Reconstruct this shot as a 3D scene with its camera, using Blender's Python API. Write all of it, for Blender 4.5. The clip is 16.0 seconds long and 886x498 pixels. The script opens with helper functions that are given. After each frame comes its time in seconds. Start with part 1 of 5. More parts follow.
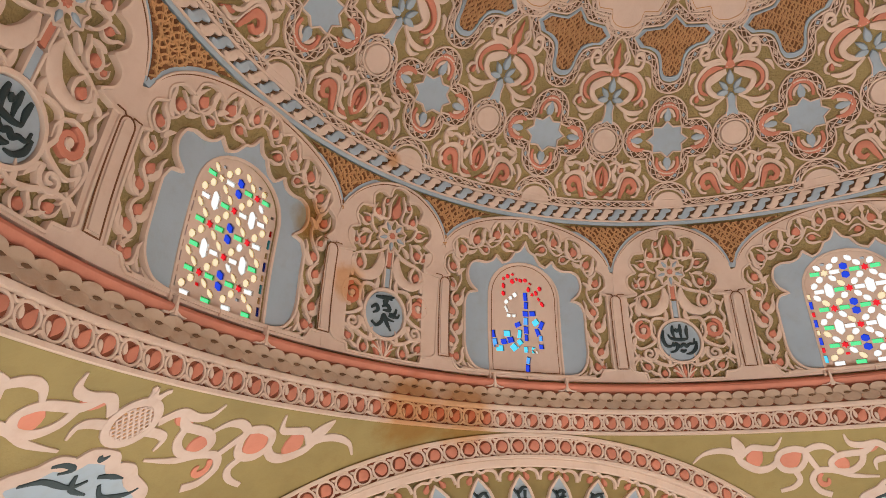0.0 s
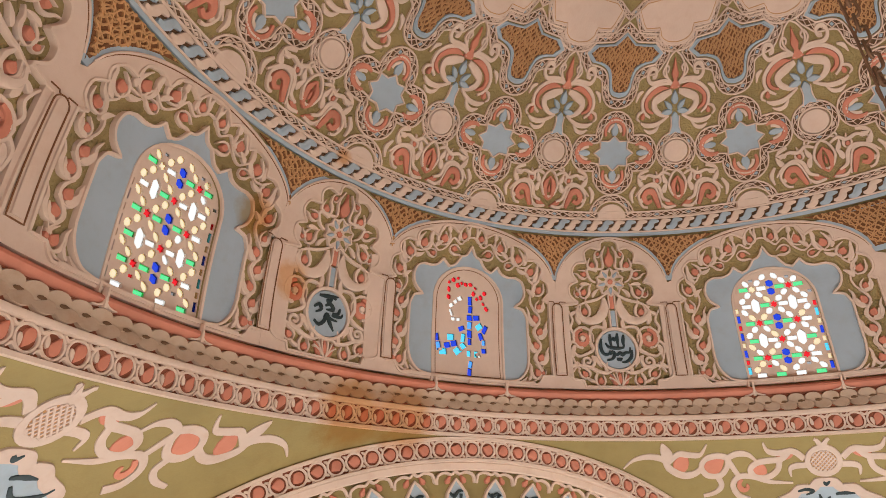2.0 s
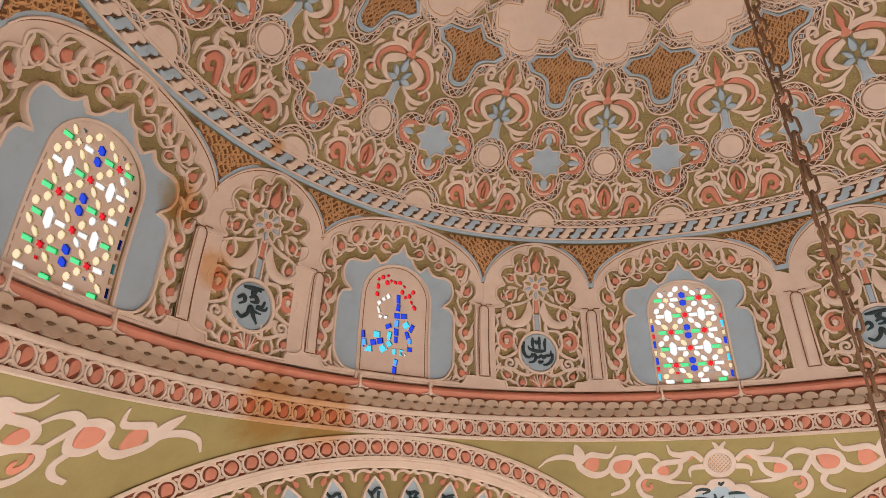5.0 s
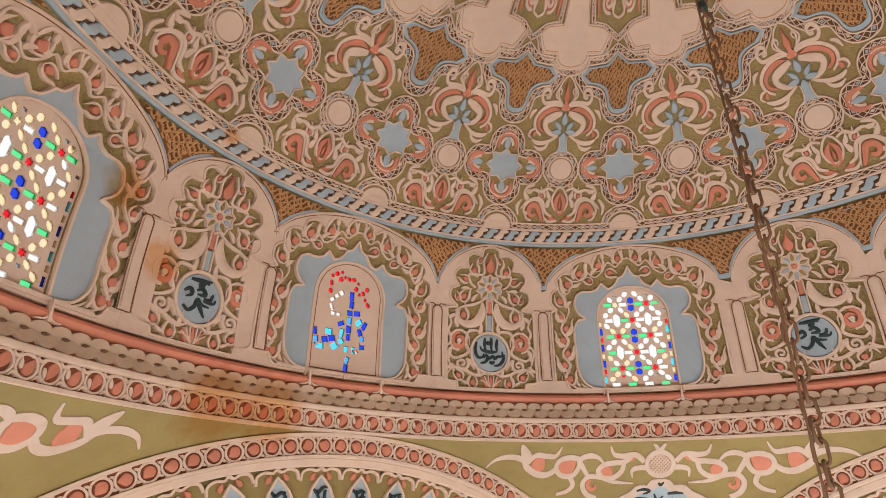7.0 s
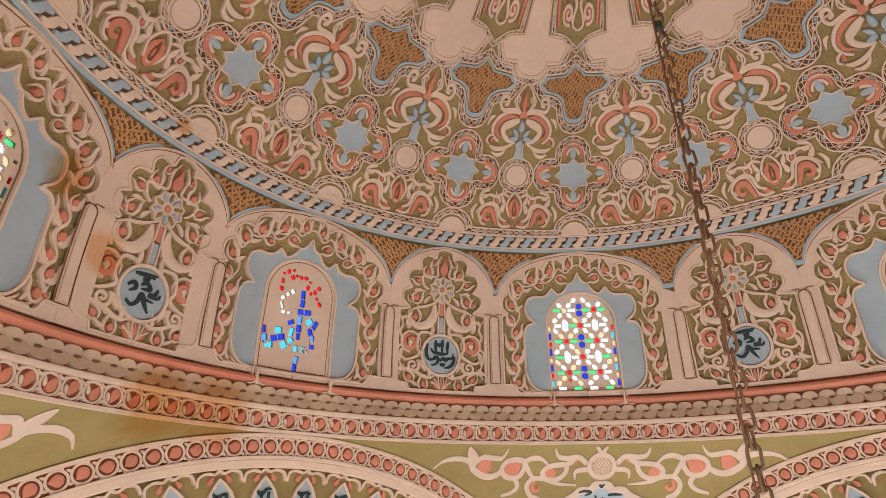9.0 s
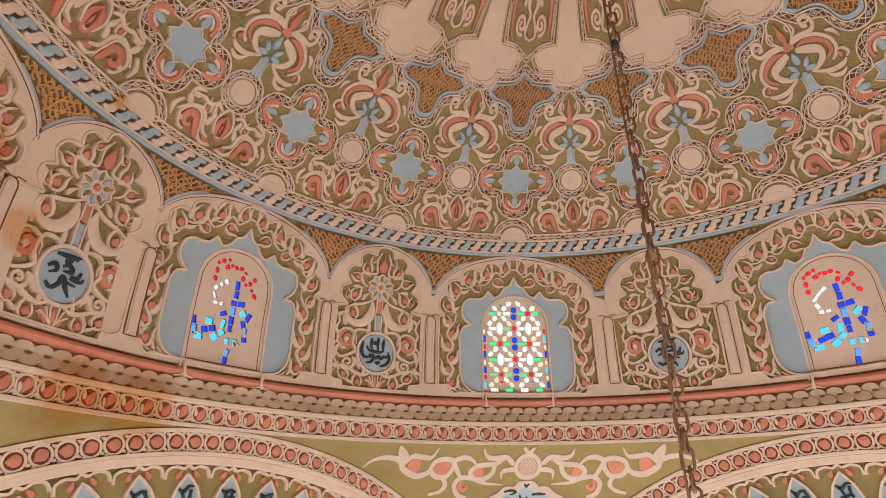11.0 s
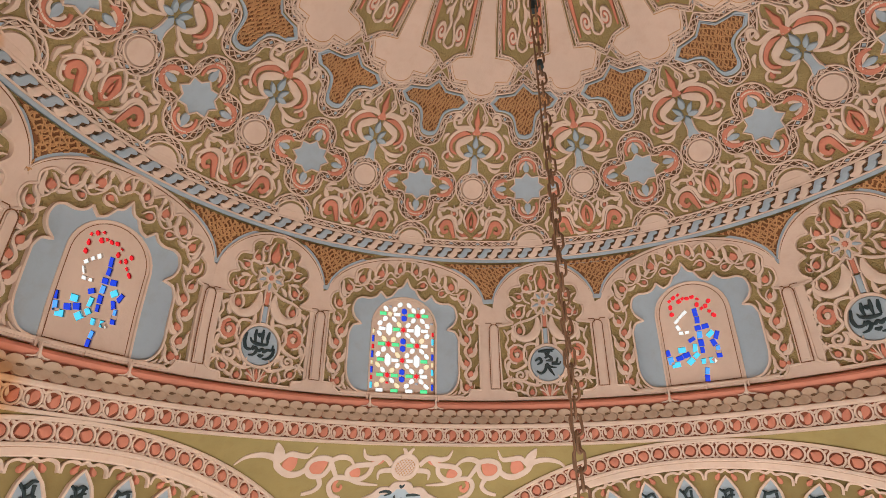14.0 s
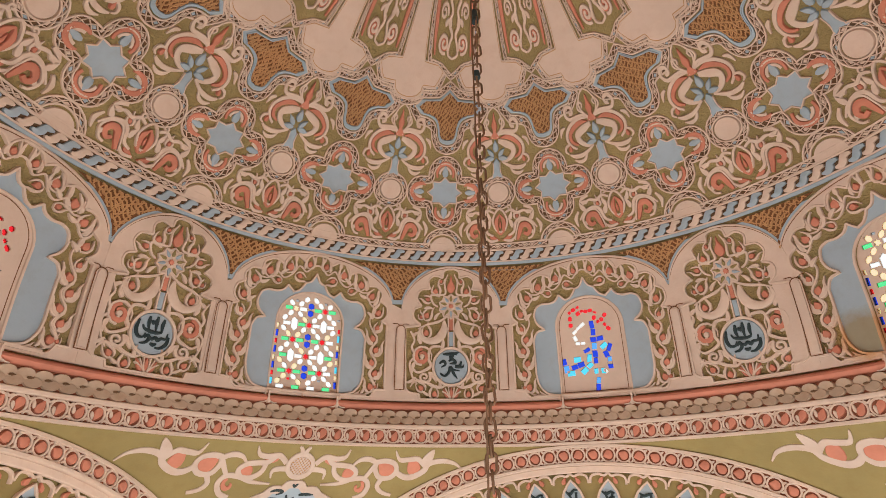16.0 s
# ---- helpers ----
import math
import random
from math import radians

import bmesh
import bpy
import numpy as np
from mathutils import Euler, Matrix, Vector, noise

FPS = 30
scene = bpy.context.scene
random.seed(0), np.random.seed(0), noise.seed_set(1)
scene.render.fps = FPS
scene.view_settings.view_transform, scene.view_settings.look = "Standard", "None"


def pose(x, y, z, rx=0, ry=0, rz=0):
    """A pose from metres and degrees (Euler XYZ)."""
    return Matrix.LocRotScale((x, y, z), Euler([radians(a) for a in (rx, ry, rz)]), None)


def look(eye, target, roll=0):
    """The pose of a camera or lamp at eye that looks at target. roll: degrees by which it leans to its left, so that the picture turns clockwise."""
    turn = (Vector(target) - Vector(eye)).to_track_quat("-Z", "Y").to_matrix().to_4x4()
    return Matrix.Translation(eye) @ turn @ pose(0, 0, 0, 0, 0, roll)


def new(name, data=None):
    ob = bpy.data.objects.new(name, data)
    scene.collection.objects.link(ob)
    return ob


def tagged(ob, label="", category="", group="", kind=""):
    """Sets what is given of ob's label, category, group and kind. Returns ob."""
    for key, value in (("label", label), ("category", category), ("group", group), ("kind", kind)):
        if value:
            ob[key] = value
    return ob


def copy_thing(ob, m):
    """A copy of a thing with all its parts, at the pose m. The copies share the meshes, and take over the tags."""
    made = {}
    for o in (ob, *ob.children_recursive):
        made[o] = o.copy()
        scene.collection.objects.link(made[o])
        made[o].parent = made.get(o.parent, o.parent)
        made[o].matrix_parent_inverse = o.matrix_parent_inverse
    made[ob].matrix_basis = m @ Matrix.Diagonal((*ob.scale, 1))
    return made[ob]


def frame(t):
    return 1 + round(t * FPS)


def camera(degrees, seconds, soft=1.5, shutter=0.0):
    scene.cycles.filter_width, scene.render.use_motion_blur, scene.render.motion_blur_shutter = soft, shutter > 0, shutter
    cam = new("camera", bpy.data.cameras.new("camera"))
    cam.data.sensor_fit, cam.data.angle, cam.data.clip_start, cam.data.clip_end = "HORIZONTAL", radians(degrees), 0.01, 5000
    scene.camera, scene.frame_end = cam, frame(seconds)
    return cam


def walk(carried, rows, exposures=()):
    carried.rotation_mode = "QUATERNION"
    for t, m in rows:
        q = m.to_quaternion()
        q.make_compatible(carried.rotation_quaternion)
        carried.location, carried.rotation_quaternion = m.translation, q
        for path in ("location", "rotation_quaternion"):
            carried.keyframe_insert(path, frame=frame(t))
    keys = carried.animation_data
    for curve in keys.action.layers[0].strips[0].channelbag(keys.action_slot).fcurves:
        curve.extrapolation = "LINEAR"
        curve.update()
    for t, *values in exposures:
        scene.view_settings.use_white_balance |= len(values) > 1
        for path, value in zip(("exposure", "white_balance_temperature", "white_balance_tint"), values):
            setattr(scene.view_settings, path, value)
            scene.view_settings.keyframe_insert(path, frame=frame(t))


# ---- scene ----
from mathutils.geometry import delaunay_2d_cdt

# The camera and its walk: a slow turn to the right at gallery height, drifting a little sideways.
cam = camera(74.6, 16.0, soft=0.7)
walk(cam, [
    (0.0, pose(-1.929, -1.769, 5.154, 90 + 25.41, 0.43, 2.79)),
    (0.5, pose(-1.927, -1.758, 5.161, 90 + 25.54, 0.34, 1.65)),
    (1.0, pose(-1.929, -1.752, 5.167, 90 + 25.52, 0.29, 0.07)),
    (1.5, pose(-1.937, -1.755, 5.173, 90 + 25.46, 0.29, -1.45)),
    (2.0, pose(-1.947, -1.761, 5.178, 90 + 25.39, 0.34, -3.19)),
    (2.5, pose(-1.954, -1.767, 5.183, 90 + 25.28, 0.39, -4.67)),
    (3.0, pose(-1.954, -1.774, 5.188, 90 + 25.20, 0.35, -6.13)),
    (3.5, pose(-1.952, -1.781, 5.192, 90 + 25.12, 0.32, -7.29)),
    (4.0, pose(-1.952, -1.785, 5.194, 90 + 25.05, 0.31, -8.49)),
    (6.5, pose(-1.952, -1.779, 5.201, 90 + 24.84, 0.29, -14.12)),
    (7.0, pose(-1.949, -1.778, 5.204, 90 + 24.80, 0.29, -15.46)),
    (7.5, pose(-1.946, -1.779, 5.207, 90 + 24.77, 0.33, -16.62)),
    (8.0, pose(-1.947, -1.782, 5.210, 90 + 24.73, 0.39, -17.99)),
    (8.5, pose(-1.960, -1.786, 5.212, 90 + 24.79, 0.45, -19.21)),
    (11.0, pose(-2.109, -1.730, 5.213, 90 + 24.66, 0.46, -28.35)),
    (11.5, pose(-2.136, -1.710, 5.211, 90 + 24.69, 0.49, -30.44)),
    (12.0, pose(-2.158, -1.683, 5.208, 90 + 24.76, 0.52, -32.41)),
    (12.5, pose(-2.179, -1.654, 5.203, 90 + 24.80, 0.51, -34.28)),
    (13.0, pose(-2.204, -1.633, 5.198, 90 + 24.83, 0.48, -36.37)),
    (13.5, pose(-2.230, -1.619, 5.193, 90 + 24.84, 0.43, -38.77)),
    (14.0, pose(-2.254, -1.605, 5.189, 90 + 24.84, 0.37, -41.28)),
    (14.5, pose(-2.277, -1.589, 5.187, 90 + 24.85, 0.32, -43.90)),
    (15.0, pose(-2.300, -1.567, 5.187, 90 + 24.88, 0.30, -46.56)),
    (15.5, pose(-2.328, -1.544, 5.191, 90 + 24.77, 0.27, -49.23)),
    (16.0, pose(-2.360, -1.515, 5.197, 90 + 24.73, 0.25, -51.95)),
], exposures=[(0.0, -1.70), (16.0, -1.70)])

# ---- light ----
world = bpy.data.worlds.new("sky")
scene.world = world
world.use_nodes = True
wn = world.node_tree.nodes
sky = wn.new("ShaderNodeTexSky")
sky.sky_type, sky.sun_disc, sky.sun_elevation, sky.sun_rotation = "NISHITA", False, radians(48), radians(150)
wn["Background"].inputs["Strength"].default_value = 0.15
world.node_tree.links.new(sky.outputs[0], wn["Background"].inputs[0])
sun = new("sun", bpy.data.lights.new("sun", "SUN"))
sun.data.energy, sun.data.angle, sun.data.color = 3.0, radians(0.5), (1, 0.93, 0.82)
sun.matrix_world = look((6, -10, 14), (0, 0, 2))

RAD = 4.0              # drum radius
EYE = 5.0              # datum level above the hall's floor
TURN = radians(-25.55)  # azimuth of the first coloured window
DOME = radians(0.05)
BAY = radians(22.5)
RING = 0.983 * RAD     # radius of the cornice and distance of the four arch walls
CROWN = EYE + 0.222 * RAD
ARCH_A, ARCH_B = 0.93 * RAD, 0.69 * RAD

# unseen fill lamps, added in the four arches below the lettered bands to light the dome
for i in range(4):
    az = TURN + radians(45 + 90 * i)
    lamp = new("arch_daylight", bpy.data.lights.new("arch_daylight", "AREA"))
    # energy and tint differ by lamp to balance brightness round the drum
    lamp.data.shape, lamp.data.size, lamp.data.size_y, lamp.data.energy = "RECTANGLE", 5.6, 2.0, (860, 800, 880, 420)[i]
    lamp.data.color = (1.0, 0.95, 0.86) if i == 3 else (0.975, 1.0, 0.985)
    d = Vector((-math.sin(az), math.cos(az), 0))
    lamp.matrix_world = look(d * (RING + 0.5) + Vector((0, 0, 1.8)), Vector((0, 0, 1.2)))


# ---- surfaces on which the plasterwork lies: s runs to the right in metres at the drum, v upwards, d out of the wall ----
PROFILE = np.array([(-.3, 3.985, 1.08), (0, 3.985, 1.38), (.405, 3.985, 1.786), (.75, 3.955, 2.15), (1.106, 3.905, 2.515), (1.365, 3.83, 2.745), (1.6, 3.755, 2.98), (1.85, 3.648, 3.236), (2.447, 3.32, 3.762),
                    (2.99, 2.915, 4.161), (3.45, 2.49, 4.478), (4.2, 1.88, 4.84), (4.85, 1.25, 5.09), (5.47, .62, 5.22), (6.07, 0, 5.25)])  # v, radius, height
VV = np.linspace(-0.3, PROFILE[-1, 0], 400)
PR = np.interp(VV, PROFILE[:, 0], PROFILE[:, 1])
PZ = np.interp(VV, PROFILE[:, 0], PROFILE[:, 2]) + EYE
box = np.ones(21) / 21
SM = np.interp(np.arange(-10, 410), np.arange(400), PR)
SZ = np.r_[PZ[0] + (np.arange(-10, 0)) * (PZ[1] - PZ[0]), PZ, np.full(10, PZ[-1])]
PR[:-12] = np.convolve(SM, box, "valid")[:-12]
PZ[:-12] = np.convolve(SZ, box, "valid")[:-12]
TR, TZ = np.gradient(PR), np.gradient(PZ)
TL = np.hypot(TR, TZ) + 1e-9
NR, NZ = -TZ / TL, TR / TL


def on_drum(a):
    """Drum and dome: one cove from the cornice to the crown, bay centre towards +y."""
    s, v, d = a[:, 0], a[:, 1], np.where(a[:, 2] > 0, a[:, 2] * DEPTH, a[:, 2])
    r = np.interp(v, VV, PR) + d * np.interp(v, VV, NR)
    z = np.interp(v, VV, PZ) + d * np.interp(v, VV, NZ)
    return np.c_[r * np.sin(s / RAD), r * np.cos(s / RAD), z]


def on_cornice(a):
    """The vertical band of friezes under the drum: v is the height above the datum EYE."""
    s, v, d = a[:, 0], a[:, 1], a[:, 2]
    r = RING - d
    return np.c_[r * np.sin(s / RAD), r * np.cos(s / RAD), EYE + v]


def pend_radius(drop):
    x = ARCH_A * np.sqrt(np.clip(1 - (1 - np.clip(drop, 0, ARCH_B) / ARCH_B) ** 2, 0, 1))
    return np.sqrt(RING ** 2 + x ** 2)


def on_pendentive(a):
    """The curved corner under the cornice: v is minus the drop below the arch crowns."""
    s, v, d = a[:, 0], a[:, 1], a[:, 2]
    r = pend_radius(-v) - d * 0.75
    return np.c_[r * np.sin(s / RAD), r * np.cos(s / RAD), CROWN + v - d * 0.65]


def on_arch(a):
    """The flat wall of one arch: s along the wall, v above the crown, d out of it."""
    return np.c_[a[:, 0], RING - a[:, 2], CROWN + a[:, 1]]


DEPTH = 1.2  # how boldly the carving stands out


class Relief:
    """Collects plaster shapes in wall coordinates and turns them into one mesh."""

    def __init__(self, surface=on_drum, wide=1.0):
        self.v, self.f, self.surface, self.wide = [], [], surface, wide

    def add(self, verts, faces):
        n = len(self.v)
        self.v += [tuple(p) for p in verts]
        self.f += [tuple(i + n for i in f) for f in faces]
        return self

    def plate(self, loops, d0, d1, step=0.12, sides=True, gap=0.07):
        """A flat piece between depth d0 and d1; the first loop is its outline, the others are holes."""
        loops = [resample(l, gap, True) for l in loops]
        pts, edges = [], []
        for l in loops:
            n = len(pts)
            pts += l
            edges += [(n + i, n + (i + 1) % len(l)) for i in range(len(l))]
        lo, hi = np.min(loops[0], axis=0), np.max(loops[0], axis=0)
        grid = [(x, y) for x in np.arange(lo[0] + step * .37, hi[0], step) for y in np.arange(lo[1] + step * .41, hi[1], step)]
        res = delaunay_2d_cdt([Vector(p) for p in pts + grid], edges, [], 0, 1e-6)
        out = np.array([tuple(p) for p in res[0]])
        tri = [f for f in res[2]]
        mid = np.array([out[list(f)].mean(axis=0) for f in tri])
        keep = np.zeros(len(tri), bool)
        for l in loops:
            keep ^= within(l, mid)
        self.add([(x, y, d1) for x, y in out], [f for f, k in zip(tri, keep) if k])
        if sides:
            for l in loops:
                n = len(l)
                self.add([(x, y, d1) for x, y in l] + [(x, y, d0) for x, y in l], [(i, (i + 1) % n, n + (i + 1) % n, n + i) for i in range(n)])
        return self

    def ribbon(self, path, width, h, d0=0.0, closed=False, gap=0.035, flat=False):
        """A raised band with rounded shoulders; width may be one number or (start, middle, end)."""
        p = np.array(resample(path, gap, closed))
        n = len(p)
        if closed:
            t = np.roll(p, -1, 0) - np.roll(p, 1, 0)
        else:
            t = np.gradient(p, axis=0)
        t /= np.maximum(np.hypot(t[:, 0], t[:, 1]), 1e-9)[:, None]
        side = np.c_[t[:, 1], -t[:, 0]]
        u = np.linspace(0, 1, n)
        w = np.full(n, width) if np.isscalar(width) else np.interp(u, np.linspace(0, 1, len(width)), width)
        w = w * self.wide
        sec = [(-.5, 0), (-.48, .86), (-.38, 1), (.38, 1), (.48, .86), (.5, 0)] if not flat else [(-.5, 0), (-.46, 1), (.46, 1), (.5, 0)]
        m = len(sec)
        verts = [(p[i, 0] + side[i, 0] * a * w[i], p[i, 1] + side[i, 1] * a * w[i], d0 + b * h) for i in range(n) for a, b in sec]
        faces = [(i * m + j, i * m + j + 1, (i + 1) % n * m + j + 1, (i + 1) % n * m + j) for i in range(n if closed else n - 1) for j in range(m - 1)]
        if not closed:
            faces += [tuple(range(m)), tuple(range((n - 1) * m, n * m))]
        return self.add(verts, faces)

    def blob(self, loop, h, d0=0.0, inner=0.72, sag=0.0):
        """A cushioned piece on an outline: steep edge, softly rounded top."""
        l = np.array(loop)
        c = l.mean(axis=0)
        n = len(l)
        verts = [(x, y, d0) for x, y in l] + [(x, y, d0 + h * .8) for x, y in c + (l - c) * .93] + [(x, y, d0 + h) for x, y in c + (l - c) * inner] + [(c[0], c[1], d0 + h - sag)]
        faces = [(k * n + i, k * n + (i + 1) % n, (k + 1) * n + (i + 1) % n, (k + 1) * n + i) for k in (0, 1) for i in range(n)]
        faces += [(2 * n + i, 2 * n + (i + 1) % n, 3 * n) for i in range(n)]
        return self.add(verts, faces)

    def strip(self, s0, s1, section, step=0.12):
        """A moulding of constant section [(v, d), ...] from s0 to s1."""
        n = max(2, int((s1 - s0) / step) + 1)
        ss = np.linspace(s0, s1, n)
        m = len(section)
        return self.add([(s, v, d) for s in ss for v, d in section], [(i * m + j, i * m + j + 1, (i + 1) * m + j + 1, (i + 1) * m + j) for i in range(n - 1) for j in range(m - 1)])

    def mirror(self):
        """Doubles what is there, mirrored in s."""
        return self.add([(-s, v, d) for s, v, d in self.v], [f[::-1] for f in self.f])


def resample(path, gap, closed=False):
    p = [tuple(map(float, q)) for q in path]
    if closed:
        p.append(p[0])
    out = []
    for a, b in zip(p, p[1:]):
        n = max(1, math.ceil(math.hypot(b[0] - a[0], b[1] - a[1]) / gap))
        out += [(a[0] + (b[0] - a[0]) * i / n, a[1] + (b[1] - a[1]) * i / n) for i in range(n)]
    return out if closed else out + [p[-1]]


def within(loop, pts):
    l = np.array(loop)
    x, y = pts[:, 0], pts[:, 1]
    res = np.zeros(len(pts), bool)
    for (ax, ay), (bx, by) in zip(l, np.roll(l, -1, 0)):
        if ay == by:
            continue
        res ^= ((ay > y) != (by > y)) & (x < (bx - ax) * (y - ay) / (by - ay) + ax)
    return res


def smooth(ctrl, n=8, closed=False):
    """A soft curve through the given points."""
    c = [Vector(p) for p in ctrl]
    k = len(c)
    out = []
    for i in range(k if closed else k - 1):
        p0, p1, p2, p3 = (c[(i + j) % k] if closed else c[min(max(i + j, 0), k - 1)] for j in (-1, 0, 1, 2))
        for t in np.linspace(0, 1, n, endpoint=False):
            q = 0.5 * (2 * p1 + (p2 - p0) * t + (2 * p0 - 5 * p1 + 4 * p2 - p3) * t * t + (3 * p1 - p0 - 3 * p2 + p3) * t ** 3)
            out.append((q.x, q.y))
    return out if closed else out + [tuple(c[-1])]


def ring(cx, cy, rx, ry=None, n=24, a0=0.0, a1=360.0):
    ry = rx if ry is None else ry
    full = abs(a1 - a0) >= 360
    return [(cx + rx * math.cos(radians(a)), cy + ry * math.sin(radians(a))) for a in np.linspace(a0, a1, n, endpoint=not full)]


def spiral(cx, cy, r, turns, start, hand=1, n=12, tail=0.12):
    k = max(8, int(n * turns))
    return [(cx + r * (1 - (1 - tail) * i / k) * math.cos(radians(start) + hand * math.tau * turns * i / k),
             cy + r * (1 - (1 - tail) * i / k) * math.sin(radians(start) + hand * math.tau * turns * i / k)) for i in range(k + 1)]


def drop(cx, cy, length, width, angle, n=14, point=1.6):
    """A leaf or bud: round at its base, pointed towards the angle."""
    out = []
    for i in range(n):
        a = math.tau * i / n
        x, y = math.cos(a), math.sin(a)
        y *= (1 - max(0, x)) ** 0.5 if x > 0 else 1
        x = x * (point if x > 0 else 1)
        x, y = x * length / (1 + point), y * width / 2
        c, s = math.cos(radians(angle)), math.sin(radians(angle))
        out.append((cx + c * x - s * y, cy + s * x + c * y))
    return out


def flip(path):
    return [(-x, y) for x, y in path]


def star(cx, cy, rx, ry, points=8, inner=0.76, turn=0.0):
    return [(cx + rx * (1 if i % 2 == 0 else inner) * math.sin(math.pi * i / points + turn), cy + ry * (1 if i % 2 == 0 else inner) * math.cos(math.pi * i / points + turn)) for i in range(2 * points)]


def thing(name, place, surface, label, category, group=""):
    """An Empty at the thing's base; its parts hang under it."""
    ob = new(name)
    ob.location = surface(np.array([(*place, 0.0)]))[0]
    ob.empty_display_size = 0.1
    return tagged(ob, label, category, group)


def part(name, relief, material, parent, label="", surface=None, kind=""):
    pts = (surface or relief.surface)(np.array(relief.v, float))
    base = parent
    org = Vector((0, 0, 0))
    while base is not None:
        org += base.location
        base = base.parent
    me = bpy.data.meshes.new(name)
    me.from_pydata([tuple(p) for p in pts - np.array(org)], [], relief.f)
    me.validate()
    me.materials.append(material)
    me.shade_smooth()
    me.set_sharp_from_angle(angle=radians(38))
    ob = new(name, me)
    ob.parent = parent
    return tagged(ob, label, kind=kind)


def spin(ob, angles):
    """Turns a finished thing about the dome's axis to the first azimuth and copies it to the others."""
    base = ob.matrix_basis.copy()
    for a in angles[1:]:
        copy_thing(ob, Matrix.Rotation(a, 4, "Z") @ base)
    ob.matrix_basis = Matrix.Rotation(angles[0], 4, "Z") @ base


BAY_SHIFT = {4: -.7, 3: .09, 2: 1.1, 1: .7, 0: .05, 15: -1.6, 14: -2.7, 13: -2.82, 12: -2.0}  # the bays stand a little unevenly


def bay_angle(k):
    """Azimuth of window k (even) or panel k (odd)."""
    return TURN + k * BAY + radians(BAY_SHIFT.get(k % 16, 0))


# ---- materials ----
STAINS = [((-3.17, 2.28, 7.36), .15, .85), ((-2.92, 2.66, 6.97), .15, .75), ((-2.42, 3.10, 6.0), .27, .85), ((-2.0, 3.38, 6.02), .25, .8), ((3.70, -1.38, 6.60), .2, .85), ((-2.6, 2.63, 8.15), .08, .8)]


def surface(name, colour, rough=0.75, vary=0.12, grain=60.0, bump=0.25, streak=0.0, dirt=(0.45, 0.30, 0.18), dirt_amount=0.25, stained=True, metal=0.0, spec=0.3, deep=0.006):
    m = bpy.data.materials.new(name)
    m.use_nodes = True
    nt = m.node_tree
    b = nt.nodes["Principled BSDF"]

    def node(kind, **kw):
        n = nt.nodes.new(kind)
        for k, v in kw.items():
            n.inputs[k].default_value = v
        return n

    def mixer(fac, a, c, mode="MIX"):
        n = nt.nodes.new("ShaderNodeMix")
        n.data_type, n.blend_type = "RGBA", mode
        nt.links.new(fac, n.inputs[0]) if hasattr(fac, "links") else None
        if not hasattr(fac, "links"):
            n.inputs[0].default_value = fac
        for sock, val in ((n.inputs[6], a), (n.inputs[7], c)):
            if hasattr(val, "links"):
                nt.links.new(val, sock)
            else:
                sock.default_value = (*val, 1)
        return n.outputs[2]

    def ramp(src, lo, hi):
        n = nt.nodes.new("ShaderNodeMapRange")
        n.inputs[1].default_value, n.inputs[2].default_value = lo, hi
        nt.links.new(src, n.inputs[0])
        return n.outputs[0]

    pos = nt.nodes.new("ShaderNodeNewGeometry").outputs["Position"]
    big = node("ShaderNodeTexNoise", Scale=1.7, Detail=5.0, Roughness=0.6)
    mid = node("ShaderNodeTexNoise", Scale=9.0, Detail=6.0, Roughness=0.65)
    fine = node("ShaderNodeTexNoise", Scale=grain, Detail=4.0, Roughness=0.6)
    for n in (big, mid, fine):
        nt.links.new(pos, n.inputs["Vector"])
    c0 = tuple(x * (1 - vary) for x in colour)
    c1 = tuple(min(1, x * (1 + vary)) for x in colour)
    col = mixer(ramp(big.outputs[0], 0.3, 0.7), c0, c1)
    grime = nt.nodes.new("ShaderNodeMath")
    grime.operation = "MULTIPLY"
    grime.inputs[1].default_value = dirt_amount
    nt.links.new(ramp(mid.outputs[0], 0.48, 0.85), grime.inputs[0])
    col = mixer(grime.outputs[0], col, tuple(x * d * 1.6 for x, d in zip(colour, dirt)))
    if stained:
        for centre, size, power in STAINS:
            far = nt.nodes.new("ShaderNodeVectorMath")
            far.operation = "DISTANCE"
            far.inputs[1].default_value = tuple(c + size * .45 for c in centre)
            warp = nt.nodes.new("ShaderNodeVectorMath")
            warp.operation = "MULTIPLY_ADD"
            warp.inputs[1].default_value = (size * 0.9,) * 3
            nt.links.new(mid.outputs[1], warp.inputs[0])
            nt.links.new(pos, warp.inputs[2])
            nt.links.new(warp.outputs[0], far.inputs[0])
            fade = nt.nodes.new("ShaderNodeMapRange")
            fade.inputs[1].default_value, fade.inputs[2].default_value = size * 1.35, size * 0.75
            fade.inputs[3].default_value, fade.inputs[4].default_value = 0.0, power
            nt.links.new(far.outputs["Value"], fade.inputs[0])
            col = mixer(fade.outputs[0], col, (0.86, 0.56, 0.27), "MULTIPLY")
    nt.links.new(col, b.inputs["Base Color"])
    b.inputs["Roughness"].default_value = rough
    b.inputs["Metallic"].default_value = metal
    b.inputs["Specular IOR Level"].default_value = spec
    bp = nt.nodes.new("ShaderNodeBump")
    bp.inputs["Strength"].default_value, bp.inputs["Distance"].default_value = bump, deep
    total = nt.nodes.new("ShaderNodeMath")
    total.operation = "ADD"
    nt.links.new(fine.outputs[0], total.inputs[0])
    nt.links.new(mid.outputs[0], total.inputs[1])
    nt.links.new(total.outputs[0], bp.inputs["Height"])
    nt.links.new(bp.outputs[0], b.inputs["Normal"])
    return m


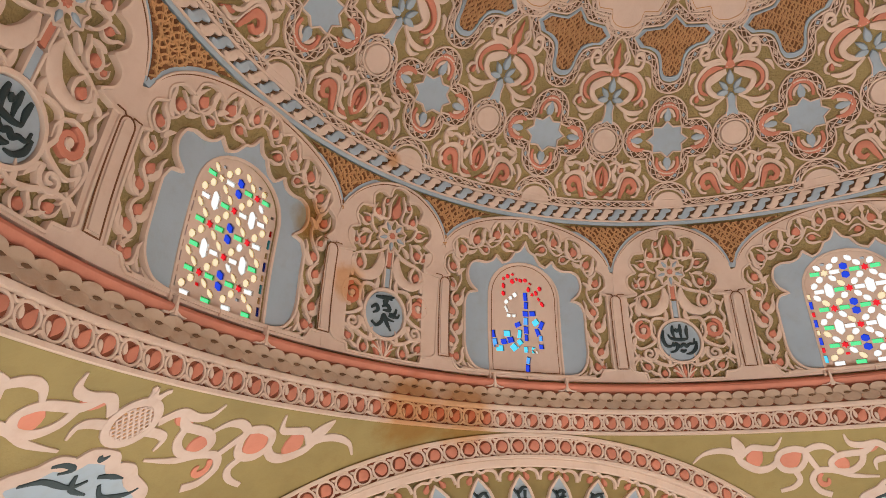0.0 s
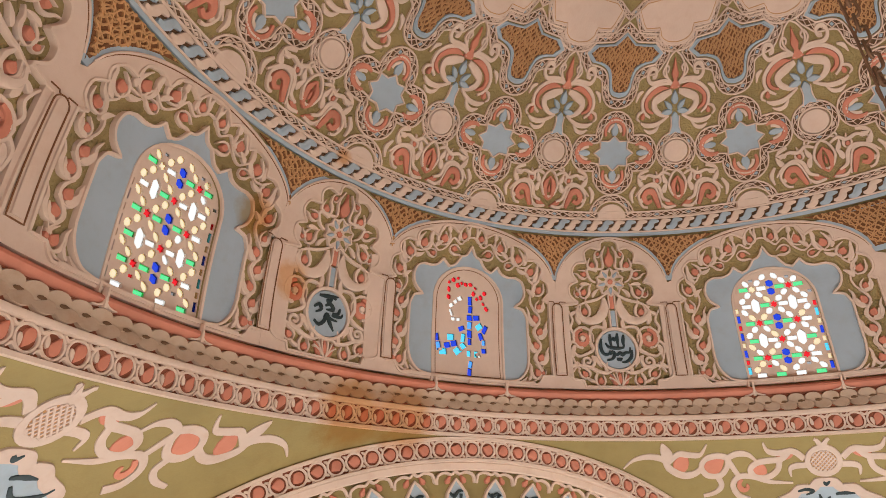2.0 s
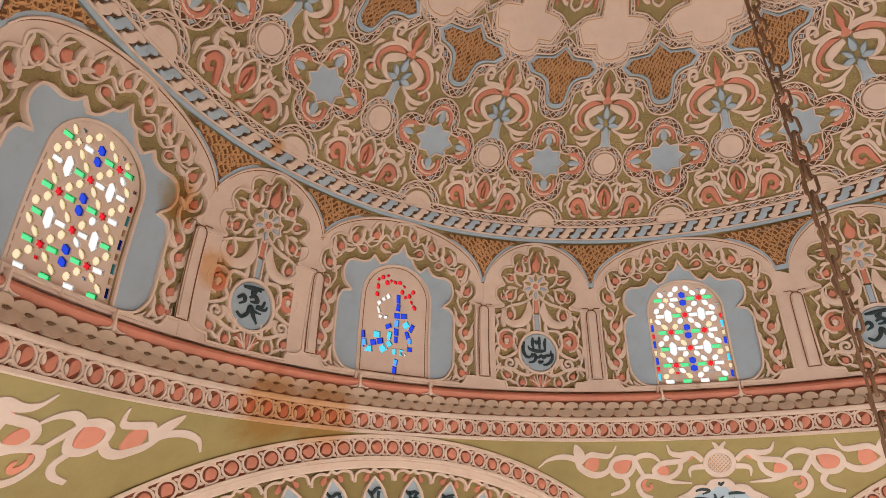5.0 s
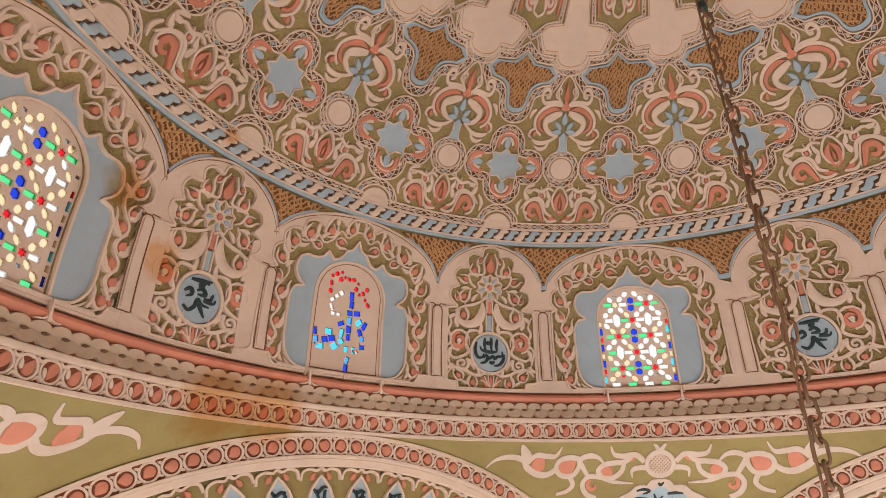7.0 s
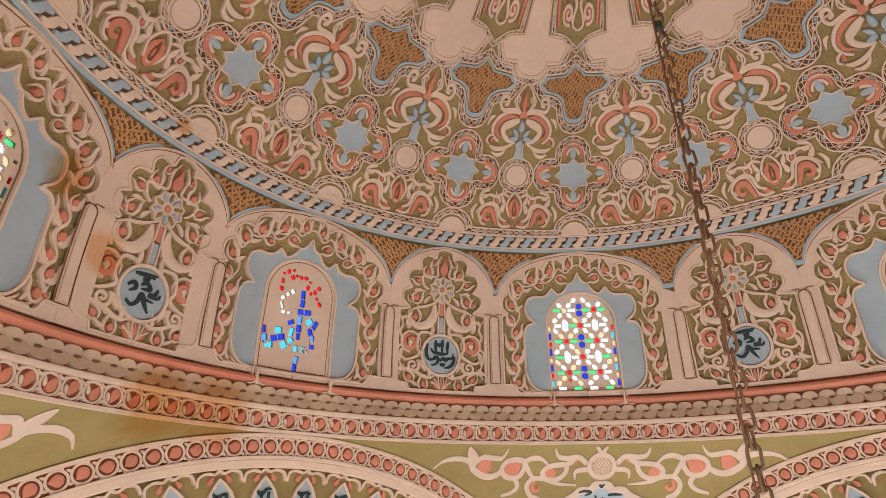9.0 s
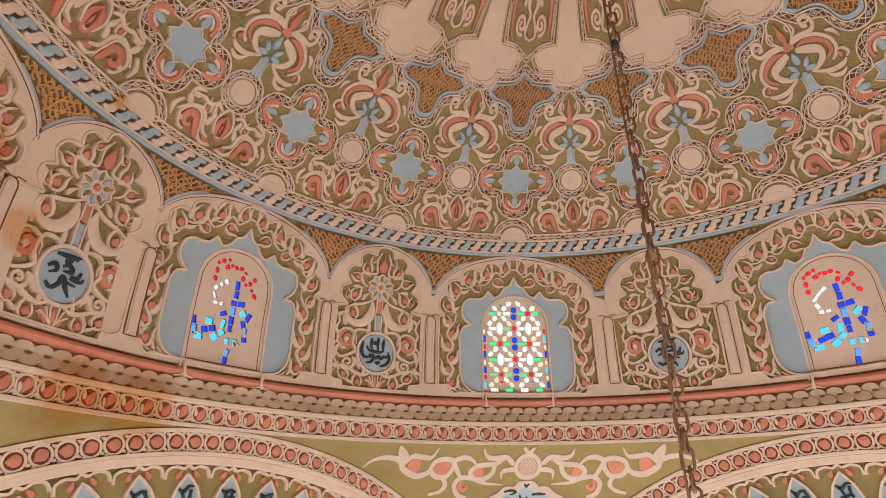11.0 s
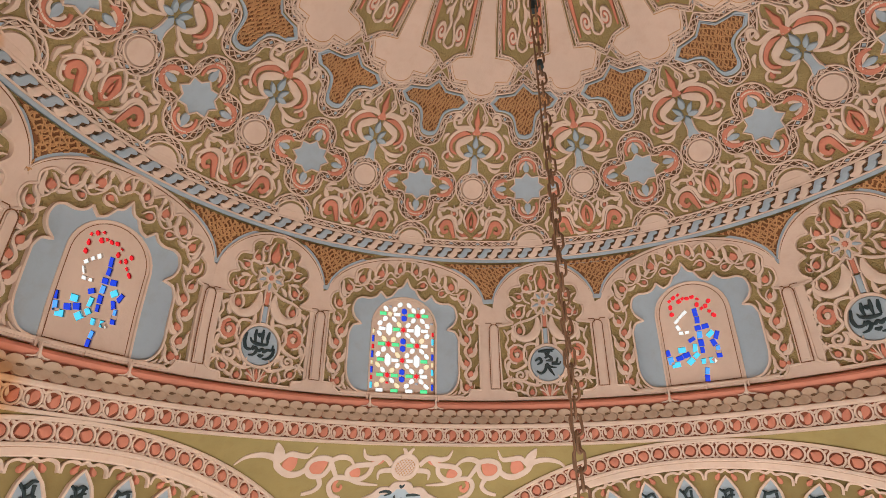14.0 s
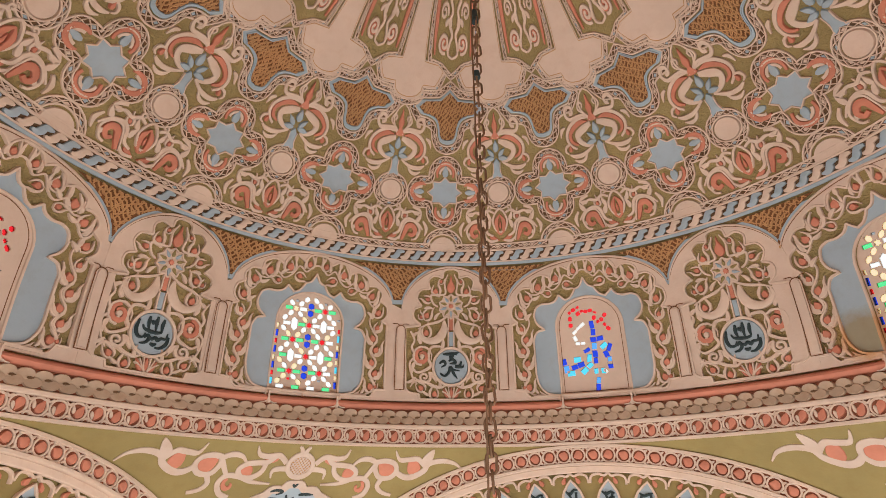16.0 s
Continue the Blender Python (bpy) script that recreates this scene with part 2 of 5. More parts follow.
def glass(name, colour):
    m = bpy.data.materials.new(name)
    m.use_nodes = True
    nt = m.node_tree
    b = nt.nodes["Principled BSDF"]
    b.inputs["Base Color"].default_value = (*(c * c for c in colour), 1)
    b.inputs["Roughness"].default_value = 0.25
    b.inputs["Transmission Weight"].default_value = 1.0
    b.inputs["IOR"].default_value = 1.25
    n = nt.nodes.new("ShaderNodeTexNoise")
    n.inputs["Scale"].default_value = 25.0
    bp = nt.nodes.new("ShaderNodeBump")
    bp.inputs["Strength"].default_value, bp.inputs["Distance"].default_value = 0.3, 0.01
    nt.links.new(n.outputs[0], bp.inputs["Height"])
    nt.links.new(bp.outputs[0], b.inputs["Normal"])
    return m


CREAM = surface("cream_plaster", (0.68, 0.51, 0.42), vary=0.07, bump=0.3)
SCROLL = surface("cream_relief", (0.70, 0.53, 0.435), vary=0.06, bump=0.2, dirt_amount=0.35)
KHAKI = surface("khaki_ground", (0.365, 0.272, 0.122), rough=0.9, vary=0.16, grain=48, bump=1.0, deep=0.022)
OLIVE = surface("olive_paint", (0.30, 0.225, 0.088), rough=0.7, vary=0.12, bump=0.45)
CORAL = surface("coral_paint", (0.60, 0.225, 0.15), vary=0.14, bump=0.35)
RUST = surface("dark_red_ground", (0.26, 0.085, 0.045), vary=0.15, bump=0.4)
PINK = surface("pinkish_cream_paint", (0.61, 0.465, 0.395), vary=0.07, bump=0.3, dirt_amount=0.35)
# plaster of the coins: dirtier, and darkened further for the shade on their frieze
DUSTY_SHADED = surface("dusty_shaded_plaster", (0.48, 0.34, 0.25), vary=0.15, bump=0.4, dirt_amount=0.5)
BLUE = surface("pale_blue_paint", (0.37, 0.44, 0.51), vary=0.06, bump=0.15)
BROWN = surface("brown_ground", (0.20, 0.085, 0.035), rough=0.9, bump=0.6)
ORANGE = surface("ochre_lattice", (0.53, 0.28, 0.125), vary=0.1, bump=0.4)
INK = surface("dark_slate_paint", (0.028, 0.045, 0.05), rough=0.5, vary=0.2, bump=0.3, stained=False)
IRON = surface("rusty_iron", (0.24, 0.13, 0.075), rough=0.65, vary=0.35, grain=140, bump=0.6, stained=False, metal=0.3)
STONE = surface("hall_plaster", (0.62, 0.52, 0.42), vary=0.06, stained=False)
# colour of the added floor, picked for the light it throws up
BOUNCE_FLOOR = surface("beige_bounce_floor", (0.56, 0.49, 0.42), rough=0.95, stained=False)
# amber serves real amber pieces and clear beads that reflect the warm interior
GLASS = {"white": glass("clear_glass", (0.95, 0.95, 0.92)), "amber": glass("amber_and_reflection_glass", (0.92, 0.72, 0.44)), "blue": glass("blue_glass", (0.02, 0.06, 0.62)),
         "green": glass("green_glass", (0.12, 0.75, 0.28)), "red": glass("red_glass", (0.80, 0.02, 0.03)), "azure": glass("azure_glass", (0.10, 0.36, 0.88)), "cyan": glass("cyan_glass", (0.10, 0.62, 0.85)), "grey": glass("smoky_glass", (0.35, 0.36, 0.38))}
OUTSIDE = bpy.data.materials.new("hazy_sky")
OUTSIDE.use_nodes = True
ou = OUTSIDE.node_tree.nodes["Principled BSDF"].inputs
ou["Base Color"].default_value, ou["Emission Color"].default_value, ou["Emission Strength"].default_value = (0, 0, 0, 1), (0.93, 0.97, 1.0, 1), 4.0


# ---- the large structure ----
def lathe(name, prof, material, label, n=128, kind="structure", cat="wall"):
    bm = bmesh.new()
    rows = [[bm.verts.new((r * math.sin(math.tau * i / n), r * math.cos(math.tau * i / n), z)) for i in range(n)] for r, z in prof]
    for a, b in zip(rows, rows[1:]):
        for i in range(n):
            bm.faces.new((a[i], a[(i + 1) % n], b[(i + 1) % n], b[i]))
    me = bpy.data.meshes.new(name)
    bm.to_mesh(me)
    me.materials.append(material)
    me.shade_smooth()
    me.set_sharp_from_angle(angle=radians(30))
    return tagged(new(name, me), label, cat, kind=kind)


top = [(r, z) for r, z, v in zip(PR, PZ, VV) if v > 1.6][::4]
top[-1] = (0.02, top[-1][1])
lathe("dome_ceiling", [(top[0][0] + 0.3, top[0][1])] + top[:] + [(0.02, top[-1][1] + 0.3), (2.2, top[-1][1]), (top[0][0] + 0.45, top[0][1])], KHAKI, "khaki plaster dome shell with cream relief", cat="ceiling")


# ---- the drum: eight windows and eight arabesque panels between them ----
EVEN = [bay_angle(k) for k in range(0, 16, 2)]
ODD = [bay_angle(k) for k in range(1, 16, 2)]
GLAZED, LETTERED = EVEN[0::2], EVEN[1::2]
OPENING = [(-.372, .06), (.372, .06), (.372, .80)] + ring(0, .80, .372, .33, 17, 4, 176) + [(-.372, .80)]


def both(half):
    """A closed outline from its right half, listed from the bottom centre to the top centre."""
    return half + [(-x, y) for x, y in half[::-1] if abs(x) > 1e-6]


def widened(by, path):
    return [(x * by, y) for x, y in path]


NICHE = both(smooth([(.44, .05), (.55, .08), (.63, .18), (.655, .30)], 4) + [(.655, .68)] + smooth([(.655, .68), (.61, .765), (.52, .79)], 4) +
             smooth([(.53, .80), (.60, .86), (.63, .95), (.60, 1.05), (.53, 1.09)], 4) + smooth([(.50, 1.09), (.43, 1.09), (.36, 1.12), (.315, 1.185)], 3) +
             smooth([(.315, 1.185), (.27, 1.14), (.235, 1.11)], 3) + smooth([(.235, 1.115), (.18, 1.14), (.14, 1.19), (.115, 1.235)], 3) + smooth([(.11, 1.24), (.05, 1.27), (0, 1.365)], 4))

FOLIAGE = widened(1.045, both([(.70, .035), (.73, .06), (.76, .12), (.865, .125), (.865, .86), (.80, .89)] + smooth([(.80, .89), (.86, .96), (.85, 1.07), (.77, 1.13)], 4) + smooth([(.77, 1.13), (.79, 1.22), (.72, 1.30), (.62, 1.30)], 4) +
               smooth([(.62, 1.30), (.60, 1.40), (.49, 1.45), (.39, 1.41)], 4) + smooth([(.39, 1.41), (.35, 1.50), (.25, 1.53), (.16, 1.48)], 4) + smooth([(.16, 1.48), (.11, 1.55), (.05, 1.57), (0, 1.57)], 4)))
PANEL = widened(1.06, both([(0, .03), (.345, .03), (.36, .09)] + smooth([(.36, .09), (.45, .10), (.50, .14), (.505, .18)], 3) + [(.525, .84), (.355, .87)] + smooth([(.355, .88), (.43, .95), (.43, 1.05), (.345, 1.10)], 4) +
             smooth([(.345, 1.10), (.40, 1.20), (.36, 1.30), (.25, 1.32)], 4) + smooth([(.25, 1.32), (.27, 1.42), (.20, 1.48), (.10, 1.46)], 4) + smooth([(.10, 1.46), (.09, 1.53), (.04, 1.56), (0, 1.56)], 4)))


def panel_arc(s):
    return 1.04 + 0.555 * math.sqrt(max(0, 1 - (s / .615) ** 2))


def window_arc(s):
    return 1.06 + 0.545 * math.sqrt(max(0, 1 - (s / .957) ** 2)) ** 0.92


# wall with its window openings
for i, a in enumerate(EVEN):
    w = Relief().plate([[(-.80, -.1), (.80, -.1), (.80, 1.72), (-.80, 1.72)], OPENING], -.11, 0)
    o = part("wall_window_%d" % (i + 1), w, KHAKI, None)
    o.matrix_basis = Matrix.Rotation(a, 4, "Z")
    tagged(o, "khaki rough plaster drum wall with an arched window opening", "wall", kind="structure")
for i, a in enumerate(ODD):
    w = Relief().plate([[(-.90, -.1), (.90, -.1), (.90, 1.72), (-.90, 1.72)]], -.30, -.002)
    o = part("wall_panel_%d" % (i + 1), w, KHAKI, None)
    o.matrix_basis = Matrix.Rotation(a, 4, "Z")
    tagged(o, "khaki rough plaster drum wall behind carved panel", "wall", kind="structure")


def bud(cream, coral, x, y, size, angle, hand=1):
    """A coral bud held between two cream petals."""
    c, s = math.cos(radians(angle)), math.sin(radians(angle))

    def at(u, w):
        return (x + size * (c * u - s * w * hand), y + size * (s * u + c * w * hand))
    coral.append([at(u, w) for u, w in drop(-.10, -.05, .66, .60, 8, 14, 1.12)])
    cream.ribbon(smooth([at(-.62, -.02), at(-.42, .34), at(.05, .46), at(.5, .34), at(.95, .42)], 5), (size * .08, size * .26, size * .34, size * .24, size * .05), .024, gap=.02)
    cream.ribbon(smooth([at(-.62, -.02), at(-.35, -.38), at(.1, -.42), at(.6, -.12)], 5), (size * .08, size * .2, size * .24, size * .05), .024, gap=.02)


def leaf(cream, x, y, length, width, angle, bend=0.3):
    c, s = math.cos(radians(angle)), math.sin(radians(angle))
    pts = [(0, 0), (.3, .1 * bend), (.65, .45 * bend), (1, 1.1 * bend)]
    cream.ribbon(smooth([(x + length * (c * u - s * w), y + length * (s * u + c * w)) for u, w in pts], 4), (width * .35, width, width * .8, width * .12), .026, gap=.025)


def strokes(name, paths, width, parent, material, d0, h=.012, surf=on_drum, label=""):
    for p in paths:
        part(name, Relief(surf).ribbon(smooth(p, 5), (width * .6, width, width * 1.15, width * .8, width * .35), h, d0, gap=.015), material, parent, label)


def arabesque_panel(letters):
    ob = thing("arabesque_panel", (0, .03), on_drum, "carved plaster panel, cream scrolls on khaki ground round blue medallion", "wall panel", "panels of the drum")
    out = [(-.615, .005), (.615, .005), (.615, 1.0)] + [(s, panel_arc(s)) for s in np.linspace(.613, -.613, 40)] + [(-.615, 1.0)]
    part("surround", Relief().plate([out, PANEL], 0, .03), CREAM, ob, "smooth cream plaster surround with arched top")
    part("inner_rim", Relief().ribbon(PANEL, .022, .040, closed=True), SCROLL, ob)
    edge = [(s, panel_arc(s) - .012) for s in np.linspace(-.60, .60, 40)]
    part("arch_line", Relief().ribbon(edge, .014, .006, .03), SCROLL, ob)
    # groove not cut: a thin brown strip carries its shade
    part("arch_groove", Relief().ribbon([(s, panel_arc(s) - .026) for s in np.linspace(-.585, .585, 40)], .007, .002, .03, flat=True), BROWN, ob)
    # medallion
    med = part("medallion", Relief().blob(ring(0, .405, .2, n=32), .02, 0, .95), BLUE, ob, "pale blue round medallion with dark lettering")
    part("medallion_rim", Relief().ribbon(ring(0, .405, .213, n=36), .03, .034, closed=True), SCROLL, ob)
    strokes("lettering", letters, .032, med, INK, .018, label="dark raised calligraphy")
    # stem from the medallion to the rosette
    part("blue_stem", Relief().plate([[(-.022, .64), (.022, .64), (.022, .80), (-.022, .80)]], 0, .026), BLUE, ob)
    part("red_stem", Relief().plate([[(-.02, .82), (.02, .82), (.02, .955), (-.02, .955)]], 0, .026), CORAL, ob)
    stem = Relief().ribbon([(.034, .62), (.034, .80), (.045, .81), (.032, .83), (.032, .96)], .018, .032)
    part("stem_rim", stem.mirror(), SCROLL, ob)
    ros = part("rosette", Relief().plate([star(0, 1.106, .145, .15, 10, .84)], 0, .02), SCROLL, ob, "cream, blue and coral rosette")
    for i in range(10):
        a = 36 * i
        x, y = .088 * math.sin(radians(a)), 1.106 + .09 * math.cos(radians(a))
        part("petal", Relief().blob(drop(x, y, .085, .036, 90 - a, 8), .012, .02), BLUE if i % 2 else KHAKI, ros)
    part("rosette_centre", Relief().blob(star(0, 1.106, .034, .034, 8, .7), .014, .02), CORAL, ros)
    part("rosette_rim", Relief().ribbon(star(0, 1.106, .15, .155, 10, .84), .02, .03, closed=True), SCROLL, ros)
    # scrolls, one half and its mirror
    h = Relief(wide=0.84)
    red = []
    for x, y, sz, an, hd in ((.30, .80, .12, 75, 1), (.19, 1.305, .12, 80, 1), (.30, 1.19, .10, 30, -1), (.29, 1.0, .12, 110, 1), (.37, .975, .07, 60, 1), (.20, .105, .11, 100, -1), (.36, .17, .11, 40, 1), (.12, 1.42, .07, 120, 1)):
        bud(h, red, x, y, sz, an, hd)
    h.ribbon(spiral(.345, .52, .118, .8, 200, -1, tail=.85), (.012, .028, .028, .02), .03, gap=.02)
    h.blob(ring(.345, .52, .03, n=10), .03)
    h.ribbon(spiral(.315, .285, .075, 1.5, 150, 1), (.045, .04, .03, .03), .03, gap=.02)
    h.ribbon(smooth([(.07, .60), (.14, .635), (.24, .62), (.27, .50), (.24, .42), (.30, .37), (.40, .34), (.47, .40)], 6), (.02, .04, .04, .02), .028, gap=.025)
    h.ribbon(smooth([(.49, .80), (.44, .70), (.47, .62), (.43, .52), (.49, .44), (.46, .30), (.40, .20)], 6), (.02, .035, .03, .02), .028, gap=.025)
    h.ribbon(smooth([(.05, .21), (.12, .17), (.22, .19), (.30, .23), (.42, .24), (.48, .17)], 6), (.02, .04, .04, .015), .028, gap=.025)
    h.ribbon(smooth([(.03, .99), (.13, .93), (.22, .90), (.30, .88), (.40, .83)], 6), (.02, .035, .03, .015), .028, gap=.025)
    h.ribbon(smooth([(.16, 1.1), (.22, 1.14), (.25, 1.24), (.15, 1.25), (.07, 1.27), (.08, 1.40), (.04, 1.50)], 6), (.02, .035, .03, .015), .028, gap=.025)
    for x, y, l, w, a, bnd in ((.36, .66, .16, .07, 60, .5), (.43, .45, .11, .06, -50, -.5), (.27, .34, .13, .06, 200, .5), (.12, .60, .12, .06, 130, -.6), (.42, .28, .12, .05, 300, .6), (.12, .16, .1, .05, 60, .6),
                              (.20, .94, .1, .05, 100, .5), (.14, 1.22, .1, .05, 60, -.6), (.33, 1.07, .1, .05, 150, .5), (.46, .74, .09, .05, 120, .5), (.25, .08, .1, .04, 10, .3), (.36, .43, .09, .045, 80, .6)):
        leaf(h, x, y, l, w, a, bnd)
    part("scrollwork", h.mirror(), SCROLL, ob, "cream carved scrollwork")
    for sg in (1, -1):
        part("wing", Relief().ribbon([(x * sg, y) for x, y in smooth([(.085, .935), (.085, .83), (.14, .735), (.235, .695), (.33, .715), (.385, .775), (.365, .845)], 5)], (.03, .085, .105, .095, .075, .05, .015), .03, gap=.02), SCROLL, ob)
    for sh in red:
        for q in (sh, flip(sh)):
            part("bud", Relief().blob(q, .03), CORAL, ob, "coral red bud")
    for s in (1, -1):
        part("red_spiral", Relief().ribbon(spiral(.345 * s, .52, .085, 1.15, 90, -s, tail=.45), (.03, .052, .045, .02), .028, gap=.02), CORAL, ob)
    part("bud", Relief().blob(smooth([(0, 1.27), (.045, 1.31), (.05, 1.36), (.015, 1.43), (0, 1.50), (-.015, 1.43), (-.05, 1.36), (-.045, 1.31)], 3, True), .032), CORAL, ob, "coral red bud")
    for x, a in ((0, 90), (.05, 62), (-.05, 118)):
        part("fan_leaf", Relief().blob(drop(x * 1.2, .105 - abs(x) * .3, .14, .05, a, 10), .026), CORAL, ob)
    fan = Relief()
    for a in (40, 62, 80):
        fan.ribbon(smooth([(.005, .03), (.015 + .05 * math.cos(radians(a)), .03 + .06), (.13 * math.cos(radians(a)) + .01, .03 + .15 * math.sin(radians(a)))], 4), .014, .032, gap=.03)
    part("fan_rim", fan.mirror(), SCROLL, ob)
    return ob


LETTER_A = [[(-.02, .53), (.0, .50), (.03, .55), (.07, .54)], [(-.10, .545), (-.02, .55), (.09, .565)], [(-.14, .44), (-.09, .47), (-.07, .43), (-.12, .40)], [(-.03, .47), (.02, .49), (.05, .45), (-.02, .44)],
            [(.12, .47), (.10, .42), (.05, .41), (.13, .40), (.15, .43)], [(-.13, .33), (-.08, .30), (-.03, .34), (-.01, .40), (.03, .37), (.10, .36)], [(-.01, .40), (.03, .33), (.07, .27)]]
LETTER_B = [[(.085, .555), (.075, .49), (.08, .43)], [(.02, .57), (.015, .49), (.02, .435)], [(-.055, .56), (-.06, .49), (-.045, .435)], [(.08, .43), (.03, .42), (-.04, .425), (-.09, .44), (-.11, .475)], [(-.03, .53), (-.015, .505), (.0, .53)], [(-.15, .515), (-.165, .43), (-.14, .365), (-.09, .36), (-.07, .40)],
            [(-.03, .375), (0, .355), (.03, .375), (.055, .355), (.085, .375), (.13, .38), (.14, .43)], [(-.075, .355), (-.045, .385), (-.03, .35), (-.06, .31), (-.11, .30)], [(.155, .40), (.14, .33), (.09, .285), (.04, .28)], [(-.01, .315), (.02, .305), (.05, .32)]]
pa = arabesque_panel(LETTER_A)
spin(pa, ODD[1::2])
pb = arabesque_panel(LETTER_B)
spin(pb, ODD[0::2])


def pilaster():
    ob = thing("pilaster", (.612, .05), on_drum, "slim cream plaster pilaster with rounded top and painted shade lines at its edges", "pilaster", "pilasters of the drum")
    c = .612
    shape = [(c - .055, .13), (c + .055, .13), (c + .055, .80)] + ring(c, .80, .055, n=9, a0=10, a1=170) + [(c - .055, .80)]
    part("shaft", Relief().plate([shape], .03, .04, gap=.05), CREAM, ob)
    # brown strip painted for the shade line round the shaft
    part("shaft_groove", Relief().ribbon(shape, .009, .003, .041, closed=True, flat=True), BROWN, ob)
    core = [(c - .036, .15), (c + .036, .15), (c + .036, .80)] + ring(c, .80, .036, n=9, a0=10, a1=170) + [(c - .036, .80)]
    part("core", Relief().plate([core], .04, .05, gap=.05), CREAM, ob)
    for s in (-1, 1):
        part("bracket_line", Relief().ribbon([(c + s * .10, .874), (c + s * .036, .874), (c + s * .03, .864), (c + s * .018, .856), (c, .853)], .008, .003, .031, flat=True), BROWN, ob)
    return ob


pl = pilaster()
base_m = pl.matrix_basis.copy()
for a in ODD:
    copy_thing(pl, Matrix.Rotation(a, 4, "Z") @ base_m)
    copy_thing(pl, Matrix.Rotation(a, 4, "Z") @ Matrix.Rotation(2 * .612 / RAD, 4, "Z") @ base_m)
for o in (*pl.children_recursive, pl):
    bpy.data.objects.remove(o)


def woven(poly, pitch, wide, h, d0, surf=on_drum):
    """A woven lattice of raised zigzag cords, clipped to an outline."""
    r = Relief(surf)
    lo, hi = np.min(poly, axis=0), np.max(poly, axis=0)
    for turn in (0, 1):
        u0, u1 = (lo[0], hi[0]) if turn == 0 else (lo[1], hi[1])
        w0, w1 = (lo[1], hi[1]) if turn == 0 else (lo[0], hi[0])
        for i, u in enumerate(np.arange(u0 - pitch, u1 + pitch, pitch)):
            w = np.arange(w0, w1, pitch * .5)
            pts = np.array([(u + pitch * .42 * ((j + i) // 2 % 2 * 2 - 1), y) if turn == 0 else (y, u + pitch * .42 * ((j + i) // 2 % 2 * 2 - 1)) for j, y in enumerate(w)])
            ok = within(poly, pts) if len(pts) else []
            run = []
            for q, k in list(zip(pts, ok)) + [(None, False)]:
                if k:
                    run.append(tuple(q))
                else:
                    if len(run) > 1:
                        r.ribbon(run, wide, h, d0, gap=.5, flat=True)
                    run = []
    return r


def spandrel(c, side):
    """Between a panel and the window c metres from it, to its right (side 1) or left (-1)."""
    ob = thing("lattice_spandrel", (.62 * side, 1.1), on_drum, "small triangular brown woven lattice with pale blue border", "spandrel", "spandrels above the pilasters")

    def outline(inset, vtop):
        left = [(s, panel_arc(s)) for s in np.linspace(.20, .61, 16)]
        right = [(c - t, window_arc(t)) for t in np.linspace(.95, .42, 16)]
        pts = [(x + inset * .75 if i < 16 else x - inset * .75, y + inset * .7) for i, (x, y) in enumerate(left + right)]
        if inset == 0:
            pts = [(x - .035 if i < 16 else x + .04, y - (.015 if i < 16 else .035)) for i, (x, y) in enumerate(pts)]
        lo = [(x, y) for x, y in pts[:16] if y < vtop]
        hi = [(x, y) for x, y in pts[16:] if y < vtop]
        return lo + [(.62, max(panel_arc(.61), 1.06) + inset * 2.0)] + hi
    def put(name, relief, material, label=""):
        if side < 0:
            relief.v, relief.f = [(-s, v, d) for s, v, d in relief.v], [f[::-1] for f in relief.f]
        part(name, relief, material, ob, label)
    put("border", Relief().plate([outline(.0, 1.60)], 0, .022, gap=.05), BLUE, "pale blue painted border")
    inner = outline(.026, 1.59)
    put("ground", Relief().plate([inner], .02, .026, gap=.05), BROWN)
    put("lattice", woven(inner, .042, .012, .012, .026), ORANGE, "ochre woven plaster lattice")
    return ob


for k in range(1, 16, 2):
    for side in (1, -1):
        gap = abs(bay_angle(k) - bay_angle(k - side))
        gap = min(gap, math.tau - gap)
        sp = spandrel(gap * RAD, side)
        sp.matrix_basis = Matrix.Rotation(bay_angle(k), 4, "Z") @ sp.matrix_basis


